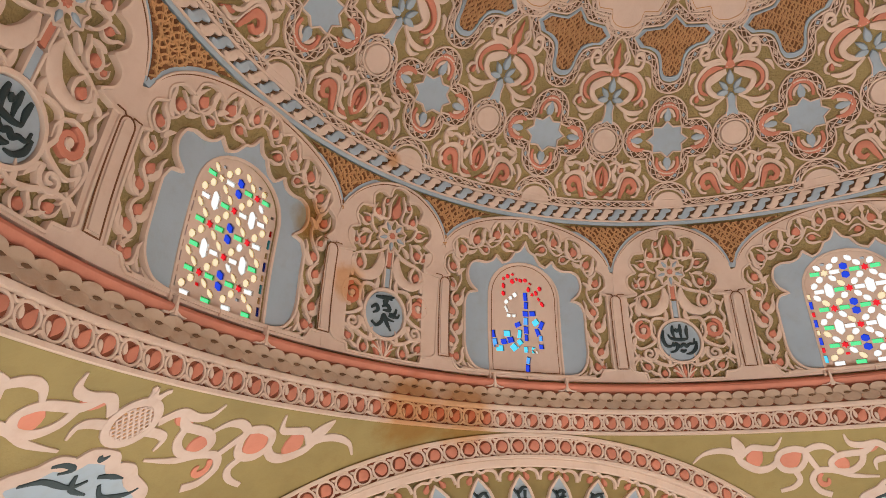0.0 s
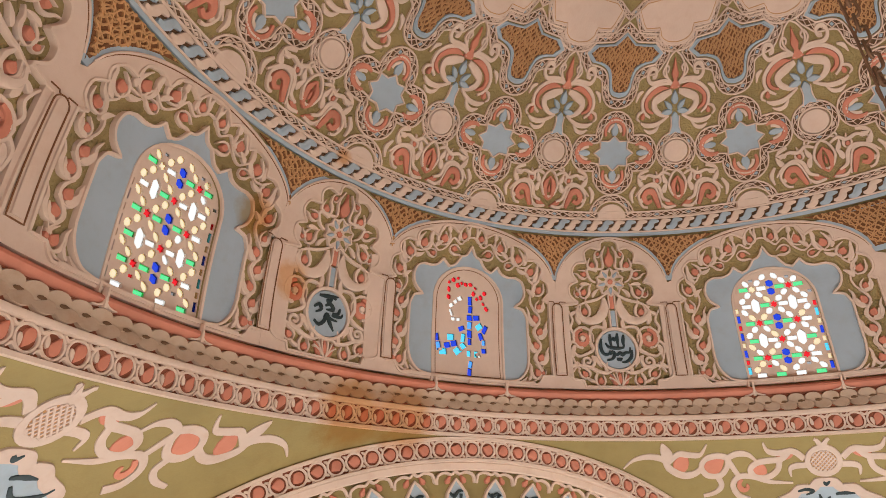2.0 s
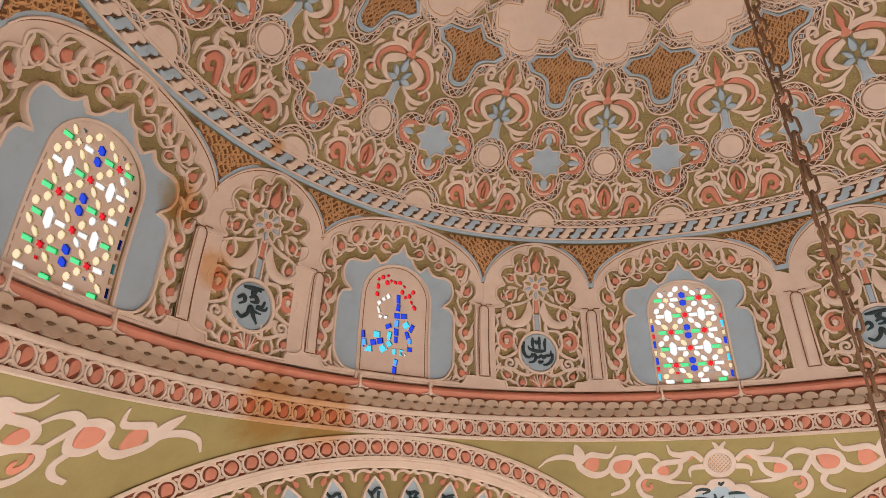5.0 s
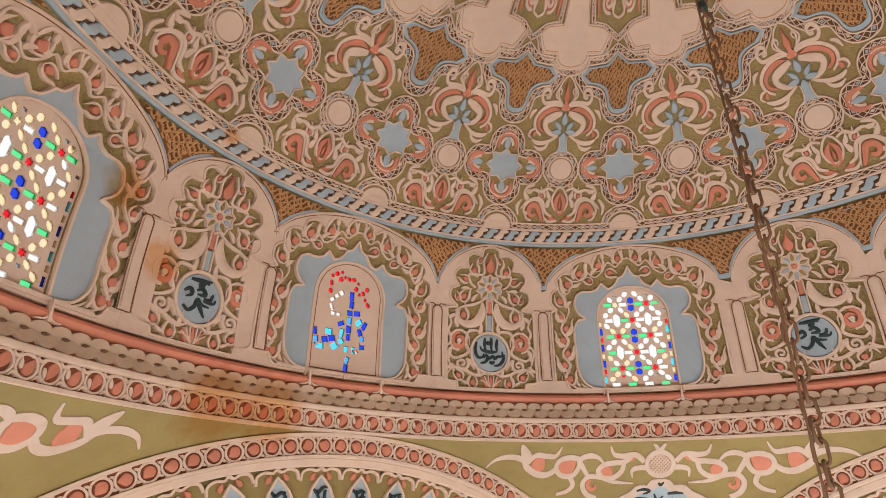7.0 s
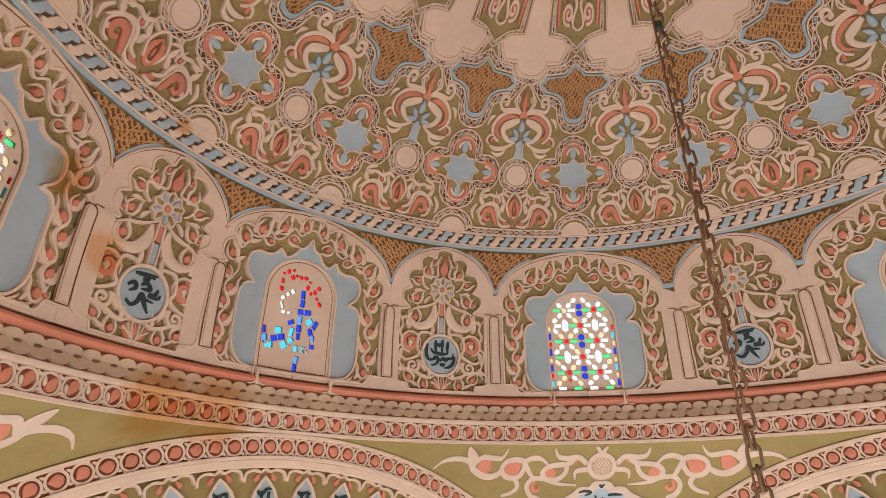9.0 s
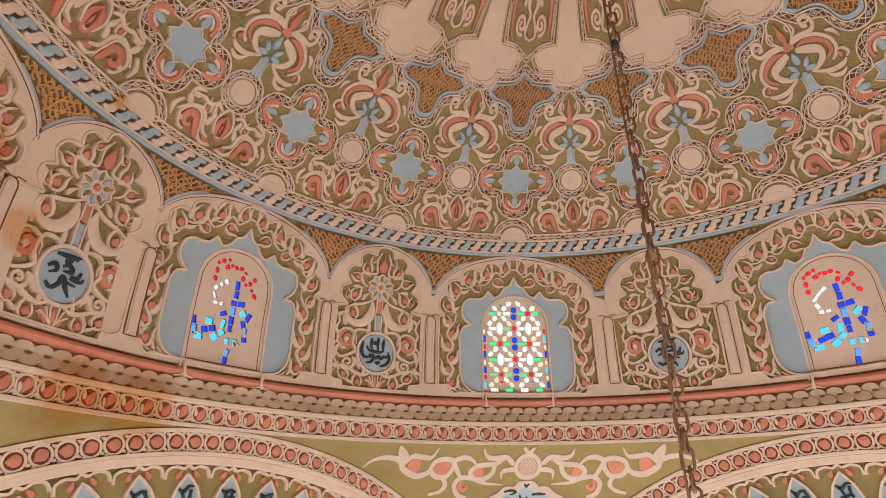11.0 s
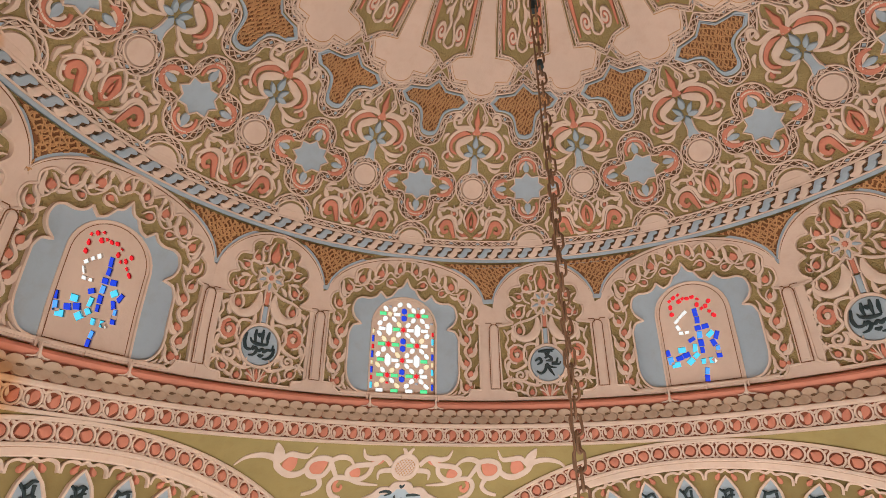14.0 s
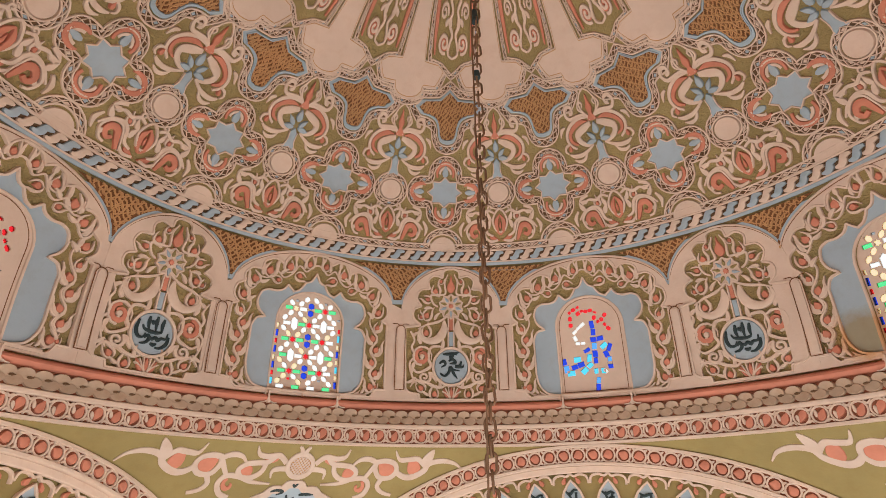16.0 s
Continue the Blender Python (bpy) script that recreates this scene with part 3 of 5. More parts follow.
def window_surround():
    ob = thing("window_surround", (0, .03), on_drum, "arched cream plaster surround with blue niche and carved foliage", "window surround", "window surrounds of the drum")
    out = [(-1.12, .005), (1.12, .005), (1.12, 1.03)] + [(s, window_arc(s)) for s in np.linspace(.955, -.955, 44)] + [(-1.12, 1.03)]
    part("surround", Relief().plate([out, FOLIAGE], 0, .028), CREAM, ob, "smooth cream plaster surround with arched top")
    part("outer_rim", Relief().ribbon(FOLIAGE, .022, .038, closed=True), SCROLL, ob)
    # the arch groove's shade, laid on as a brown strip
    part("arch_groove", Relief().ribbon([(s, window_arc(s) - .03) for s in np.linspace(-.93, .93, 50)], .007, .002, .028, flat=True), BROWN, ob)
    part("arch_line", Relief().ribbon([(s, window_arc(s) - .014) for s in np.linspace(-.94, .94, 50)], .014, .006, .028), SCROLL, ob)
    part("niche", Relief().plate([NICHE, ring_out(OPENING, .012)], 0, .01), BLUE, ob, "pale blue painted lobed niche")
    part("niche_rim", Relief().ribbon(NICHE, .022, .034, closed=True), SCROLL, ob)
    part("opening_rim", Relief().ribbon(ring_out(OPENING, .012), .022, .018, closed=True), SCROLL, ob)
    h = Relief(wide=0.84)
    red = []
    h.ribbon(smooth([(.60, .065), (.70, .07), (.80, .17), (.72, .30), (.795, .43), (.72, .56), (.795, .69), (.71, .83), (.70, .92), (.76, 1.01), (.68, 1.10), (.66, 1.21), (.56, 1.22), (.48, 1.32), (.38, 1.26), (.29, 1.32), (.22, 1.42), (.13, 1.37), (.06, 1.44), (0, 1.46)], 6), .022, .022, gap=.03)
    for x, y, sz, an, hd in ((.735, .165, .125, 105, 1), (.80, .315, .13, 75, -1), (.735, .435, .13, 105, 1), (.80, .575, .13, 75, -1), (.735, .70, .13, 105, 1), (.80, .82, .10, 80, -1), (.795, 1.0, .13, 60, 1), (.71, 1.19, .14, 70, -1), (.545, 1.32, .15, 95, 1),
                             (.33, 1.41, .15, 110, -1), (.19, 1.30, .11, 190, 1), (.45, 1.22, .09, 30, -1), (.10, 1.47, .11, 75, 1), (.80, .16, .07, 60, 1)):
        bud(h, red, x, y, sz, an, hd)
    for x, y, l, w, a, bnd in ((.77, .24, .10, .056, 20, .6), (.75, .37, .1, .056, 160, -.6), (.77, .50, .1, .056, 20, .6), (.75, .63, .1, .056, 160, -.6), (.77, .76, .09, .056, 20, .6), (.73, .91, .09, .056, 100, .6), (.72, 1.07, .1, .056, 20, .7), (.64, 1.16, .09, .056, 190, -.6), (.62, 1.24, .11, .056, 60, .5),
                              (.47, 1.33, .11, .056, 60, .7), (.42, 1.29, .1, .056, 110, .5), (.26, 1.36, .1, .056, 20, .7), (.27, 1.46, .09, .056, 60, .6), (.15, 1.40, .09, .04, 60, .6), (.64, .075, .09, .035, 40, .5), (.04, 1.47, .09, .04, 60, .6), (.55, .055, .09, .03, 10, .4)):
        leaf(h, x, y, l, w, a, bnd)
    part("scrollwork", h.mirror(), SCROLL, ob, "cream carved scrollwork")
    for sh in red:
        for q in (sh, flip(sh)):
            part("bud", Relief().blob(q, .03), CORAL, ob, "coral red bud")
    sill = Relief().ribbon([(-.70, .045), (.70, .045)], .022, .04)
    sill.ribbon([(-.405, .05), (-.405, -.02)], .02, .045).ribbon([(.405, .05), (.405, -.02)], .02, .045).ribbon([(0, .05), (0, .0)], .02, .045)
    part("sill", sill, SCROLL, ob)
    return ob


def ring_out(loop, by):
    c = np.mean(loop, axis=0)
    l = np.array(loop)
    d = l - c
    return [tuple(q) for q in c + d * (1 + by / np.maximum(np.abs(d).max(axis=0), .01))]


ws = window_surround()
spin(ws, EVEN)


def cell(cx, cy, w, h, kind):
    if kind == "oval":
        return ring(cx, cy, w, h, 9)
    if kind == "box":
        return [(cx - w, cy - h), (cx + w, cy - h), (cx + w, cy + h), (cx - w, cy + h)]
    if kind == "star":
        return star(cx, cy, w, h, 6, .62)
    return [(cx - w, cy - h * .55), (cx, cy - h), (cx + w, cy - h * .55), (cx + w, cy + h * .55), (cx, cy + h), (cx - w, cy + h * .55)]


def turned(loop, cx, cy, a):
    c, s = math.cos(radians(a)), math.sin(radians(a))
    return [(cx + c * (x - cx) - s * (y - cy), cy + s * (x - cx) + c * (y - cy)) for x, y in loop]


def glazed_window(clear, label):
    ob = thing("stained_glass_window", (0, .06), on_drum, label, "window", "coloured windows of the drum")
    rng = random.Random(5)
    cells, late = [], []
    dx, dy = .168, .168
    hole = np.array(OPENING)
    c = np.array((0, .5))
    safe = [tuple(q) for q in c + (hole - c) * .99]
    for i in range(-1, 8):
        y = .10 + i * dy
        for j in range(-2, 3):
            x = j * dx
            if abs(j) < 2 and (i + j) % 2 == 0:
                cells.append((cell(x, y, .036, .037, "star"), "red" if rng.random() < .8 else "amber"))
            elif abs(j) < 2:
                if j == 0:
                    cells.append((cell(x, y + .040, .033, .037, "hex"), "blue"))
                    cells.append((cell(x, y - .040, .033, .037, "hex"), rng.choice(["cyan", "blue"])))
                else:
                    cells.append((cell(x, y, .036, .076, "hex"), "white"))
            if (i + j) % 2 == 0:
                for sg in (-1, 1):
                    for tg in (-1, 1):
                        q = cell(x + sg * .0545, y + tg * .057, .0265, .0365, "oval")
                        cells.append((turned(q, x + sg * .0545, y + tg * .057, -sg * tg * 44), "white" if rng.random() < clear else "amber"))
            if j < 2:
                xx = x + dx / 2
                cells.append((cell(xx, y, .042, .0205, "box"), rng.choice(["green", "white", "green", "white", "green"])))
                for tg in (-1, 1):
                    late.append((cell(xx, y + dy / 2 + tg * .05, .013, .011, "box"), "grey"))
                late.append((cell(xx + dx / 2, y + dy / 2, .018, .013, "box"), rng.choice(["grey", "grey", "red"])))
        for sg in (-1, 1):
            cells.append((cell(sg * .350, y + .05, .015, .036, "box"), rng.choice(["blue", "blue", "cyan"])))
            cells.append((cell(sg * .350, y - .035, .014, .024, "box"), rng.choice(["red", "amber"])))
    good, spots = [], []
    for l, k in cells + late:
        if within(safe, np.array(l)).all() and all(not within(o, np.array(l)).any() and not within(l, np.array(o)).any() for o in spots):
            good.append((l, k))
            spots.append(l)
    part("grille", Relief().plate([OPENING] + [l for l, k in good], -.05, -.018, step=.3, gap=.09), SCROLL, ob, "cream plaster grille")
    for l, k in good:
        part("pane", Relief().blob(l, .014, -.036, .6) if len(l) == 9 else Relief().plate([l], -.045, -.03, step=.3, gap=.2), GLASS[k], ob, k.replace("white", "clear").replace("grey", "smoky") + " glass piece")
    return ob


gw = glazed_window(.74, "arched plaster grille window with many clear and coloured glass pieces")
spin(gw, GLAZED[0::2])
# mostly amber ovals here: the interior's warm reflection is put into the bead colour
gw = glazed_window(.12, "arched plaster grille window, clear beads tinted amber for warm reflections, coloured glass")
spin(gw, GLAZED[1::2])

# the lettered windows, places of the glass pieces in centimetres: a plain plaster leaf pierced by coloured glass that spells a word under a red arc
BLUE_BITS = [(2.9, 80.3), (3.5, 72.1), (2.9, 64.0), (2.9, 56.4), (2.9, 48.9), (2.9, 41.3), (3.5, 19.1), (2.4, 11.6), (10.0, 64.6), (19.4, 54.1), (15.3, 47.1), (18.2, 40.1), (18.2, 34.9), (-5.9, 52.9), (-14.1, 37.8), (-21.2, 35.5), (-30.6, 33.7), (-32.4, 41.9)]
CYAN_BITS = [(3.5, 29.6), (13.5, 56.4), (-4.1, 44.2), (-4.7, 36.0), (-10.0, 31.4), (-17.6, 43.6), (-25.9, 29.0), (8.2, 29.6)]
PALE_BITS = [(-8.2, 81.5), (-12.9, 78.0), (-17.6, 73.9), (-17.6, 66.9), (-14.7, 61.1), (-10.0, 61.1), (12.4, 29.0)]
RED_BITS = [(-21.2, 96.0), (-16.5, 98.9), (-11.2, 101.3), (-7.1, 96.6), (-11.2, 94.3), (-21.2, 89.0), (-21.2, 81.5), (-2.4, 96.0), (2.9, 96.6), (8.2, 93.7), (6.5, 87.9), (10.6, 83.2), (14.7, 85.0), (18.8, 89.6), (21.2, 74.5), (17.6, 79.1)]


def lean(bits, x, y):
    """The slant of the stroke at one piece, towards its nearest fellow."""
    u, w = min(((p - x, q - y) for p, q in bits if (p, q) != (x, y)), key=lambda d: d[0] ** 2 + d[1] ** 2)
    a = -math.degrees(math.atan2(u, w))
    return (a + 90) % 180 - 90


def lettered_window():
    ob = thing("lettered_window", (0, .06), on_drum, "cream plaster window leaf pierced by blue and red glass lettering", "window", "lettered windows of the drum")
    rng = random.Random(11)
    cells = []
    for bits, kind, w, h in ((BLUE_BITS, "blue", .031, .037), (CYAN_BITS, "cyan", .034, .040), (PALE_BITS, "white", .022, .026), (RED_BITS, "red", .026, .028)):
        for x, y in bits:
            s, v = x / 100, y / 100
            if kind == "blue" and rng.random() < .4:
                kind = "azure"
            elif kind == "azure":
                kind = "blue"
            cells.append((turned(cell(s, v, w * rng.uniform(.7, .95), h * rng.uniform(.95, 1.2), "box" if kind != "red" else rng.choice(["hex", "star"])), s, v, lean(bits, x, y) + rng.uniform(-5, 5)), kind))
    part("leaf", Relief().plate([OPENING] + [l for l, k in cells], -.04, .002, step=.12, gap=.06), CREAM, ob, "smooth cream plaster leaf")
    for l, k in cells:
        part("pane", Relief().plate([l], -.035, -.014, step=.3, gap=.2), GLASS[k], ob, k.replace("white", "clear") + " glass piece")
    # brown strip in place of the leaf's shaded groove
    part("inner_groove", Relief().ribbon([(x * .93, .02 + y * .965) for x, y in OPENING], .007, .002, .002, closed=True, flat=True), BROWN, ob)
    return ob


lw = lettered_window()
spin(lw, LETTERED)


# ---- the dome: sixteen repeats of star, lattice, palmette and cross ----
SIXTEEN = [TURN + DOME + k * BAY for k in range(16)]
HALF = math.pi * RAD / 16


def offset(path, by, closed=False):
    p = np.array(path, float)
    t = (np.roll(p, -1, 0) - np.roll(p, 1, 0)) if closed else np.gradient(p, axis=0)
    t /= np.maximum(np.hypot(t[:, 0], t[:, 1]), 1e-9)[:, None]
    return [tuple(q) for q in p + np.c_[t[:, 1], -t[:, 0]] * by]


def dashes(parent, paths, wide=.088, d0=0.0, name="border"):
    """A braided border: two cream cords, two crossing zigzags between them, blue lozenges in every other eye."""
    cream, dark, blue, pale = Relief(), Relief(), Relief(), Relief()
    for path, closed in paths:
        raw = np.array(path + path[:1] if closed else path, float)
        total = np.hypot(*np.diff(raw, axis=0).T).sum()
        n = max(8, round(total / .047 / 4) * 4)
        run = np.r_[0, np.cumsum(np.hypot(*np.diff(raw, axis=0).T))]
        u = np.linspace(0, total, n, endpoint=not closed)
        pts = [tuple(q) for q in np.c_[np.interp(u, run, raw[:, 0]), np.interp(u, run, raw[:, 1])]]
        dark.ribbon(pts, wide * .9, .006, d0, closed, gap=.2, flat=True)
        for sg in (-1, 1):
            cream.ribbon(offset(pts, sg * wide * .47, closed), .018, .022, d0, closed, gap=.2)
        a, b = offset(pts, wide * .36, closed), offset(pts, -wide * .36, closed)
        for ph in (0, 2):
            cream.ribbon([(a[i], pts[i], b[i], pts[i])[(i + ph) % 4] for i in range(n)], .0095, .018 + ph * .001, d0, closed, gap=.2, flat=True)
        for k, i in enumerate(range(2, n - 1, 2)):
            if k % 4 == 1:
                continue
            q, x, y = (np.array(pts[i]), np.array(pts[i - 1]), np.array(pts[i + 1]))
            m, w = (x + y) / 2, (np.array(a[i]) - np.array(b[i])) * .30
            (pale if k % 4 else blue).blob([tuple(m + (x - m) * .6), tuple(m + w), tuple(m + (y - m) * .6), tuple(m - w)], .012, d0)
    b = part(name, cream, SCROLL, parent, "cream braided cord border")
    part("border_ground", dark, RUST_BROWN, b)
    if blue.v:
        part("border_lozenge", blue, BLUE, b, kind="stuff")
        part("border_bead", pale, SCROLL, b, kind="stuff")


RUST_BROWN = surface("dark_brown_ground", (0.15, 0.08, 0.042), rough=0.9, bump=0.5)
QUAD = both(ring(0, 2.225, .205, .16, 9, -90, 0) + [(.205, 2.30), (.225, 2.305)] + [(.37, 2.305)] + ring(.37, 2.447, .135, .142, 9, -80, 80) + [(.37, 2.59), (.225, 2.59), (.205, 2.60)] + ring(0, 2.67, .205, .16, 9, 0, 90))
VASE = both(smooth([(0, 3.0), (.10, 3.02), (.15, 3.08), (.17, 3.16), (.22, 3.24), (.34, 3.285), (.48, 3.30)], 4) + [(.60, 3.375), (.48, 3.455), (.17, 3.475), (0, 3.585)])
CROSS = both(smooth([(0, 3.44), (.15, 3.46), (.25, 3.52), (.27, 3.595)], 3) + [(.49, 3.595), (.55, 3.65), (.645, 3.80), (.52, 3.885), (.245, 3.91), (.225, 4.1), (.19, 4.5), (.13, 5.1), (0, 5.15)])
INNER = both([(0, 3.735), (.22, 3.865), (.46, 3.905), (.485, 4.1), (.52, 4.5), (.58, 5.05), (0, 5.08)])


def shift(path, by):
    return [(x + by, y) for x, y in path]


def star_medallion():
    ob = thing("star_medallion", (0, 2.447), on_drum, "pale blue eight pointed star with four coral rimmed lobes", "medallion", "stars of the dome")
    part("star", Relief().plate([star(0, 2.447, .24, .17, 8, .74)], 0, .014, gap=.06), BLUE, ob, "pale blue painted star")
    part("star_rim", Relief().ribbon(star(0, 2.447, .252, .18, 8, .74), .016, .026, closed=True), SCROLL, ob)
    for i, (x, y, a) in enumerate(((0, 2.69, 90), (0, 2.205, 270), (.38, 2.447, 0), (-.38, 2.447, 180))):
        up = i < 2
        sg = 1 if i in (0, 2) else -1
        arc = ring(0, 2.447 + sg * .225, .125, .115, 15, -25 if sg > 0 else 155, 205 if sg > 0 else 385) if up else ring(sg * .34, 2.447, .135, .098, 15, -115 if sg > 0 else 65, 115 if sg > 0 else 295)
        part("lobe_rim", Relief().ribbon(arc, (.03, .056, .056, .03), .022), CORAL, ob, "coral red rim")
        arc2 = ring(0, 2.447 + sg * .215, .085, .075, 9, 0 if sg > 0 else 180, 180 if sg > 0 else 360) if up else ring(sg * .33, 2.447, .095, .065, 9, -90 if sg > 0 else 90, 90 if sg > 0 else 270)
        part("lobe_field", Relief().ribbon(arc2, .034, .018), SCROLL, ob)
        part("petal", Relief().blob(drop(x, y - (sg * .005 if up else 0), .15 if up else .19, .10 if up else .07, a, 10, 1.2), .022), BLUE, ob)
    dashes(ob, [(QUAD, True)])
    return ob


def lattice_panel():
    ob = thing("lattice_shield", (0, 3.3), on_drum, "brown woven lattice shield with pale blue border", "lattice panel", "lattice shields of the dome")
    c = np.array((0, 3.37))
    inner = [tuple(q) for q in c + (np.array(VASE) - c) * np.array((.90, .90))]
    part("blue_border", Relief().plate([VASE, inner], 0, .022, gap=.06), BLUE, ob)
    part("blue_rim", Relief().ribbon(inner, .016, .03, closed=True, gap=.05), BLUE, ob)
    part("ground", Relief().plate([inner], 0, .008, gap=.06), BROWN, ob)
    part("lattice", woven(inner, .042, .012, .013, .008), ORANGE, ob, "ochre woven plaster lattice")
    dashes(ob, [(offset(VASE, .062, True), True)])
    return ob


def palmette_panel():
    ob = thing("palmette_panel", (HALF, 3.0), on_drum, "cream scrolls and coral crescents round blue palmette on khaki", "wall panel", "palmettes of the dome")
    h = Relief()
    # loop round the flame, its crossing and the outer curls
    h.ribbon(smooth([(0, 3.385), (.085, 3.33), (.135, 3.24), (.11, 3.16), (.04, 3.10), (0, 3.075)], 6), (.02, .026, .026, .02), .026, gap=.025)
    h.ribbon(smooth([(.03, 3.07), (.12, 3.13), (.22, 3.13), (.335, 3.12), (.39, 3.18), (.355, 3.245), (.28, 3.235), (.275, 3.18), (.325, 3.17)], 6), (.024, .036, .044, .042, .036), .026, gap=.02)
    h.ribbon(smooth([(.10, 3.14), (.17, 3.20), (.14, 3.26), (.09, 3.24), (.11, 3.20)], 5), (.018, .026, .026, .02), .026, gap=.02)
    # calyx between the crescents
    h.ribbon(smooth([(.05, 3.03), (.16, 2.995), (.27, 2.945), (.265, 2.875), (.19, 2.82), (.09, 2.795)], 6), (.05, .085, .085, .06, .03), .024, gap=.02)
    h.ribbon(smooth([(.085, 2.80), (.17, 2.755), (.27, 2.72), (.38, 2.72), (.45, 2.75)], 6), (.024, .036, .05, .05, .02), .026, gap=.02)
    h.ribbon(smooth([(.20, 2.74), (.25, 2.67), (.33, 2.65), (.40, 2.68)], 5), (.02, .04, .045, .012), .024, gap=.02)
    h.ribbon(smooth([(.04, 3.095), (.20, 3.105), (.345, 3.06), (.435, 2.965), (.42, 2.86), (.33, 2.795)], 6), (.02, .036, .044, .044, .026), .025, gap=.02)
    h.ribbon(smooth([(.44, 3.05), (.50, 3.02), (.53, 2.95)], 5), (.02, .05, .012), .024, gap=.025)
    h.ribbon(smooth([(.42, 2.86), (.48, 2.84), (.50, 2.79), (.46, 2.76)], 5), (.02, .036, .03, .015), .025, gap=.02)
    h.ribbon(smooth([(.075, 2.615), (.05, 2.70), (.055, 2.79)], 5), .016, .026, gap=.025)
    part("scrollwork", Relief().add([(s + HALF, v, d) for s, v, d in h.mirror().v], h.f), SCROLL, ob, "cream carved scrollwork")
    cres = [(.09, 3.06), (.20, 3.065), (.31, 3.025), (.385, 2.955), (.37, 2.875), (.29, 2.835)]
    for sg in (1, -1):
        part("crescent", Relief().ribbon(shift([(x * sg, y) for x, y in smooth(cres, 5)], HALF), (.012, .058, .05, .05, .022), .027, gap=.02), CORAL, ob, "coral red crescent")
        part("drop", Relief().blob(shift([(x * sg, y) for x, y in drop(.425, 2.805, .085, .06, 100, 8)], HALF), .03), CORAL, ob)
        part("blue_petal", Relief().blob(shift([(x * sg, y) for x, y in drop(.085, 2.90, .14, .064, 40, 10, 1.1)], HALF), .03), BLUE, ob)
        part("blue_petal", Relief().blob(shift([(x * sg, y) for x, y in drop(.105, 2.835, .16, .066, -4, 10, 1.1)], HALF), .03), BLUE, ob)
    part("blue_petal", Relief().blob(shift(drop(0, 2.965, .14, .10, 90, 10, 1.2), HALF), .03), BLUE, ob)
    part("blue_stem", Relief().blob(shift(smooth([(-.095, 2.60), (0, 2.625), (.095, 2.60), (.045, 2.70), (.05, 2.78), (0, 2.835), (-.05, 2.78), (-.045, 2.70)], 3, True), HALF), .026), BLUE, ob)
    part("flame", Relief().blob(shift(smooth([(0, 3.33), (.028, 3.24), (.05, 3.18), (.025, 3.12), (.075, 3.06), (0, 3.045), (-.075, 3.06), (-.025, 3.12), (-.05, 3.18), (-.028, 3.24)], 3, True), HALF), .028), CORAL, ob, "coral red flame")
    return ob


def lower_panel():
    ob = thing("spiral_panel", (HALF, 2.05), on_drum, "cream scrolls with coral spirals and bud on khaki", "wall panel", "lowest panels of the dome")
    h = Relief(wide=1.25)
    h.ribbon(smooth([(0, 2.25), (.06, 2.20), (.10, 2.10), (.06, 2.0), (0, 1.97)], 5), .022, .028, gap=.025)
    h.ribbon(smooth([(.19, 1.87), (.215, 1.97), (.27, 2.085), (.38, 2.09), (.46, 2.0), (.42, 1.90), (.36, 1.88)], 5), (.012, .02, .024, .02), .028, gap=.02)
    h.ribbon(smooth([(.50, 2.10), (.55, 2.02), (.53, 1.93)], 5), (.02, .04, .012), .026, gap=.025)
    h.ribbon(smooth([(.34, 2.26), (.42, 2.24), (.47, 2.20)], 5), (.02, .035, .012), .026, gap=.025)
    h.ribbon(smooth([(.10, 1.93), (.18, 1.97), (.22, 2.08), (.30, 2.12), (.42, 2.08), (.50, 2.0)], 6), (.02, .035, .03, .015), .028, gap=.025)
    h.ribbon(smooth([(.08, 2.20), (.16, 2.23), (.24, 2.19), (.34, 2.21), (.44, 2.16)], 6), (.02, .03, .03, .012), .028, gap=.025)
    h.ribbon(spiral(.13, 2.26, .04, 1.2, 250, 1), (.02, .018, .016), .026, gap=.018)
    h.ribbon(smooth([(.04, 1.88), (.14, 1.87), (.20, 1.92)], 5), (.02, .03, .012), .026, gap=.025)
    red = []
    bud(h, red, .24, 2.16, .085, 60, 1)
    for x, y, l, w, a, bnd in ((.16, 2.02, .1, .05, 80, .6), (.40, 2.10, .1, .05, 20, .6), (.36, 2.20, .09, .045, 330, .6), (.12, 2.12, .09, .045, 30, .6), (.45, 1.93, .08, .04, 120, .5)):
        leaf(h, x, y, l, w, a, bnd)
    part("scrollwork", Relief().add([(s + HALF, v, d) for s, v, d in h.mirror().v], h.f), SCROLL, ob, "cream carved scrollwork")
    for sg in (1, -1):
        part("red_spiral", Relief().ribbon(shift([(x * sg, y) for x, y in smooth([(.22, 1.87), (.255, 1.95), (.29, 2.03), (.36, 2.04), (.40, 1.98), (.36, 1.93), (.31, 1.95)], 5)], HALF), (.035, .068, .06, .035), .028, gap=.02), CORAL, ob)
        for sh in red:
            part("bud", Relief().blob(shift([(x * sg, y) for x, y in sh], HALF), .026), CORAL, ob)
        part("bud_side", Relief().ribbon(shift([(x * sg, y) for x, y in smooth([(0, 2.18), (.05, 2.10), (.045, 2.0), (0, 1.94)], 5)], HALF), (.016, .055, .055, .016), .028, gap=.02), CORAL, ob)
        part("fan_leaf", Relief().blob(shift([(x * sg, y) for x, y in drop(.10, 1.905, .15, .055, 200, 8)], HALF), .02), CORAL, ob)
    part("bud", Relief().blob(shift(drop(0, 2.05, .10, .035, 90, 8), HALF), .024), CORAL, ob)
    return ob


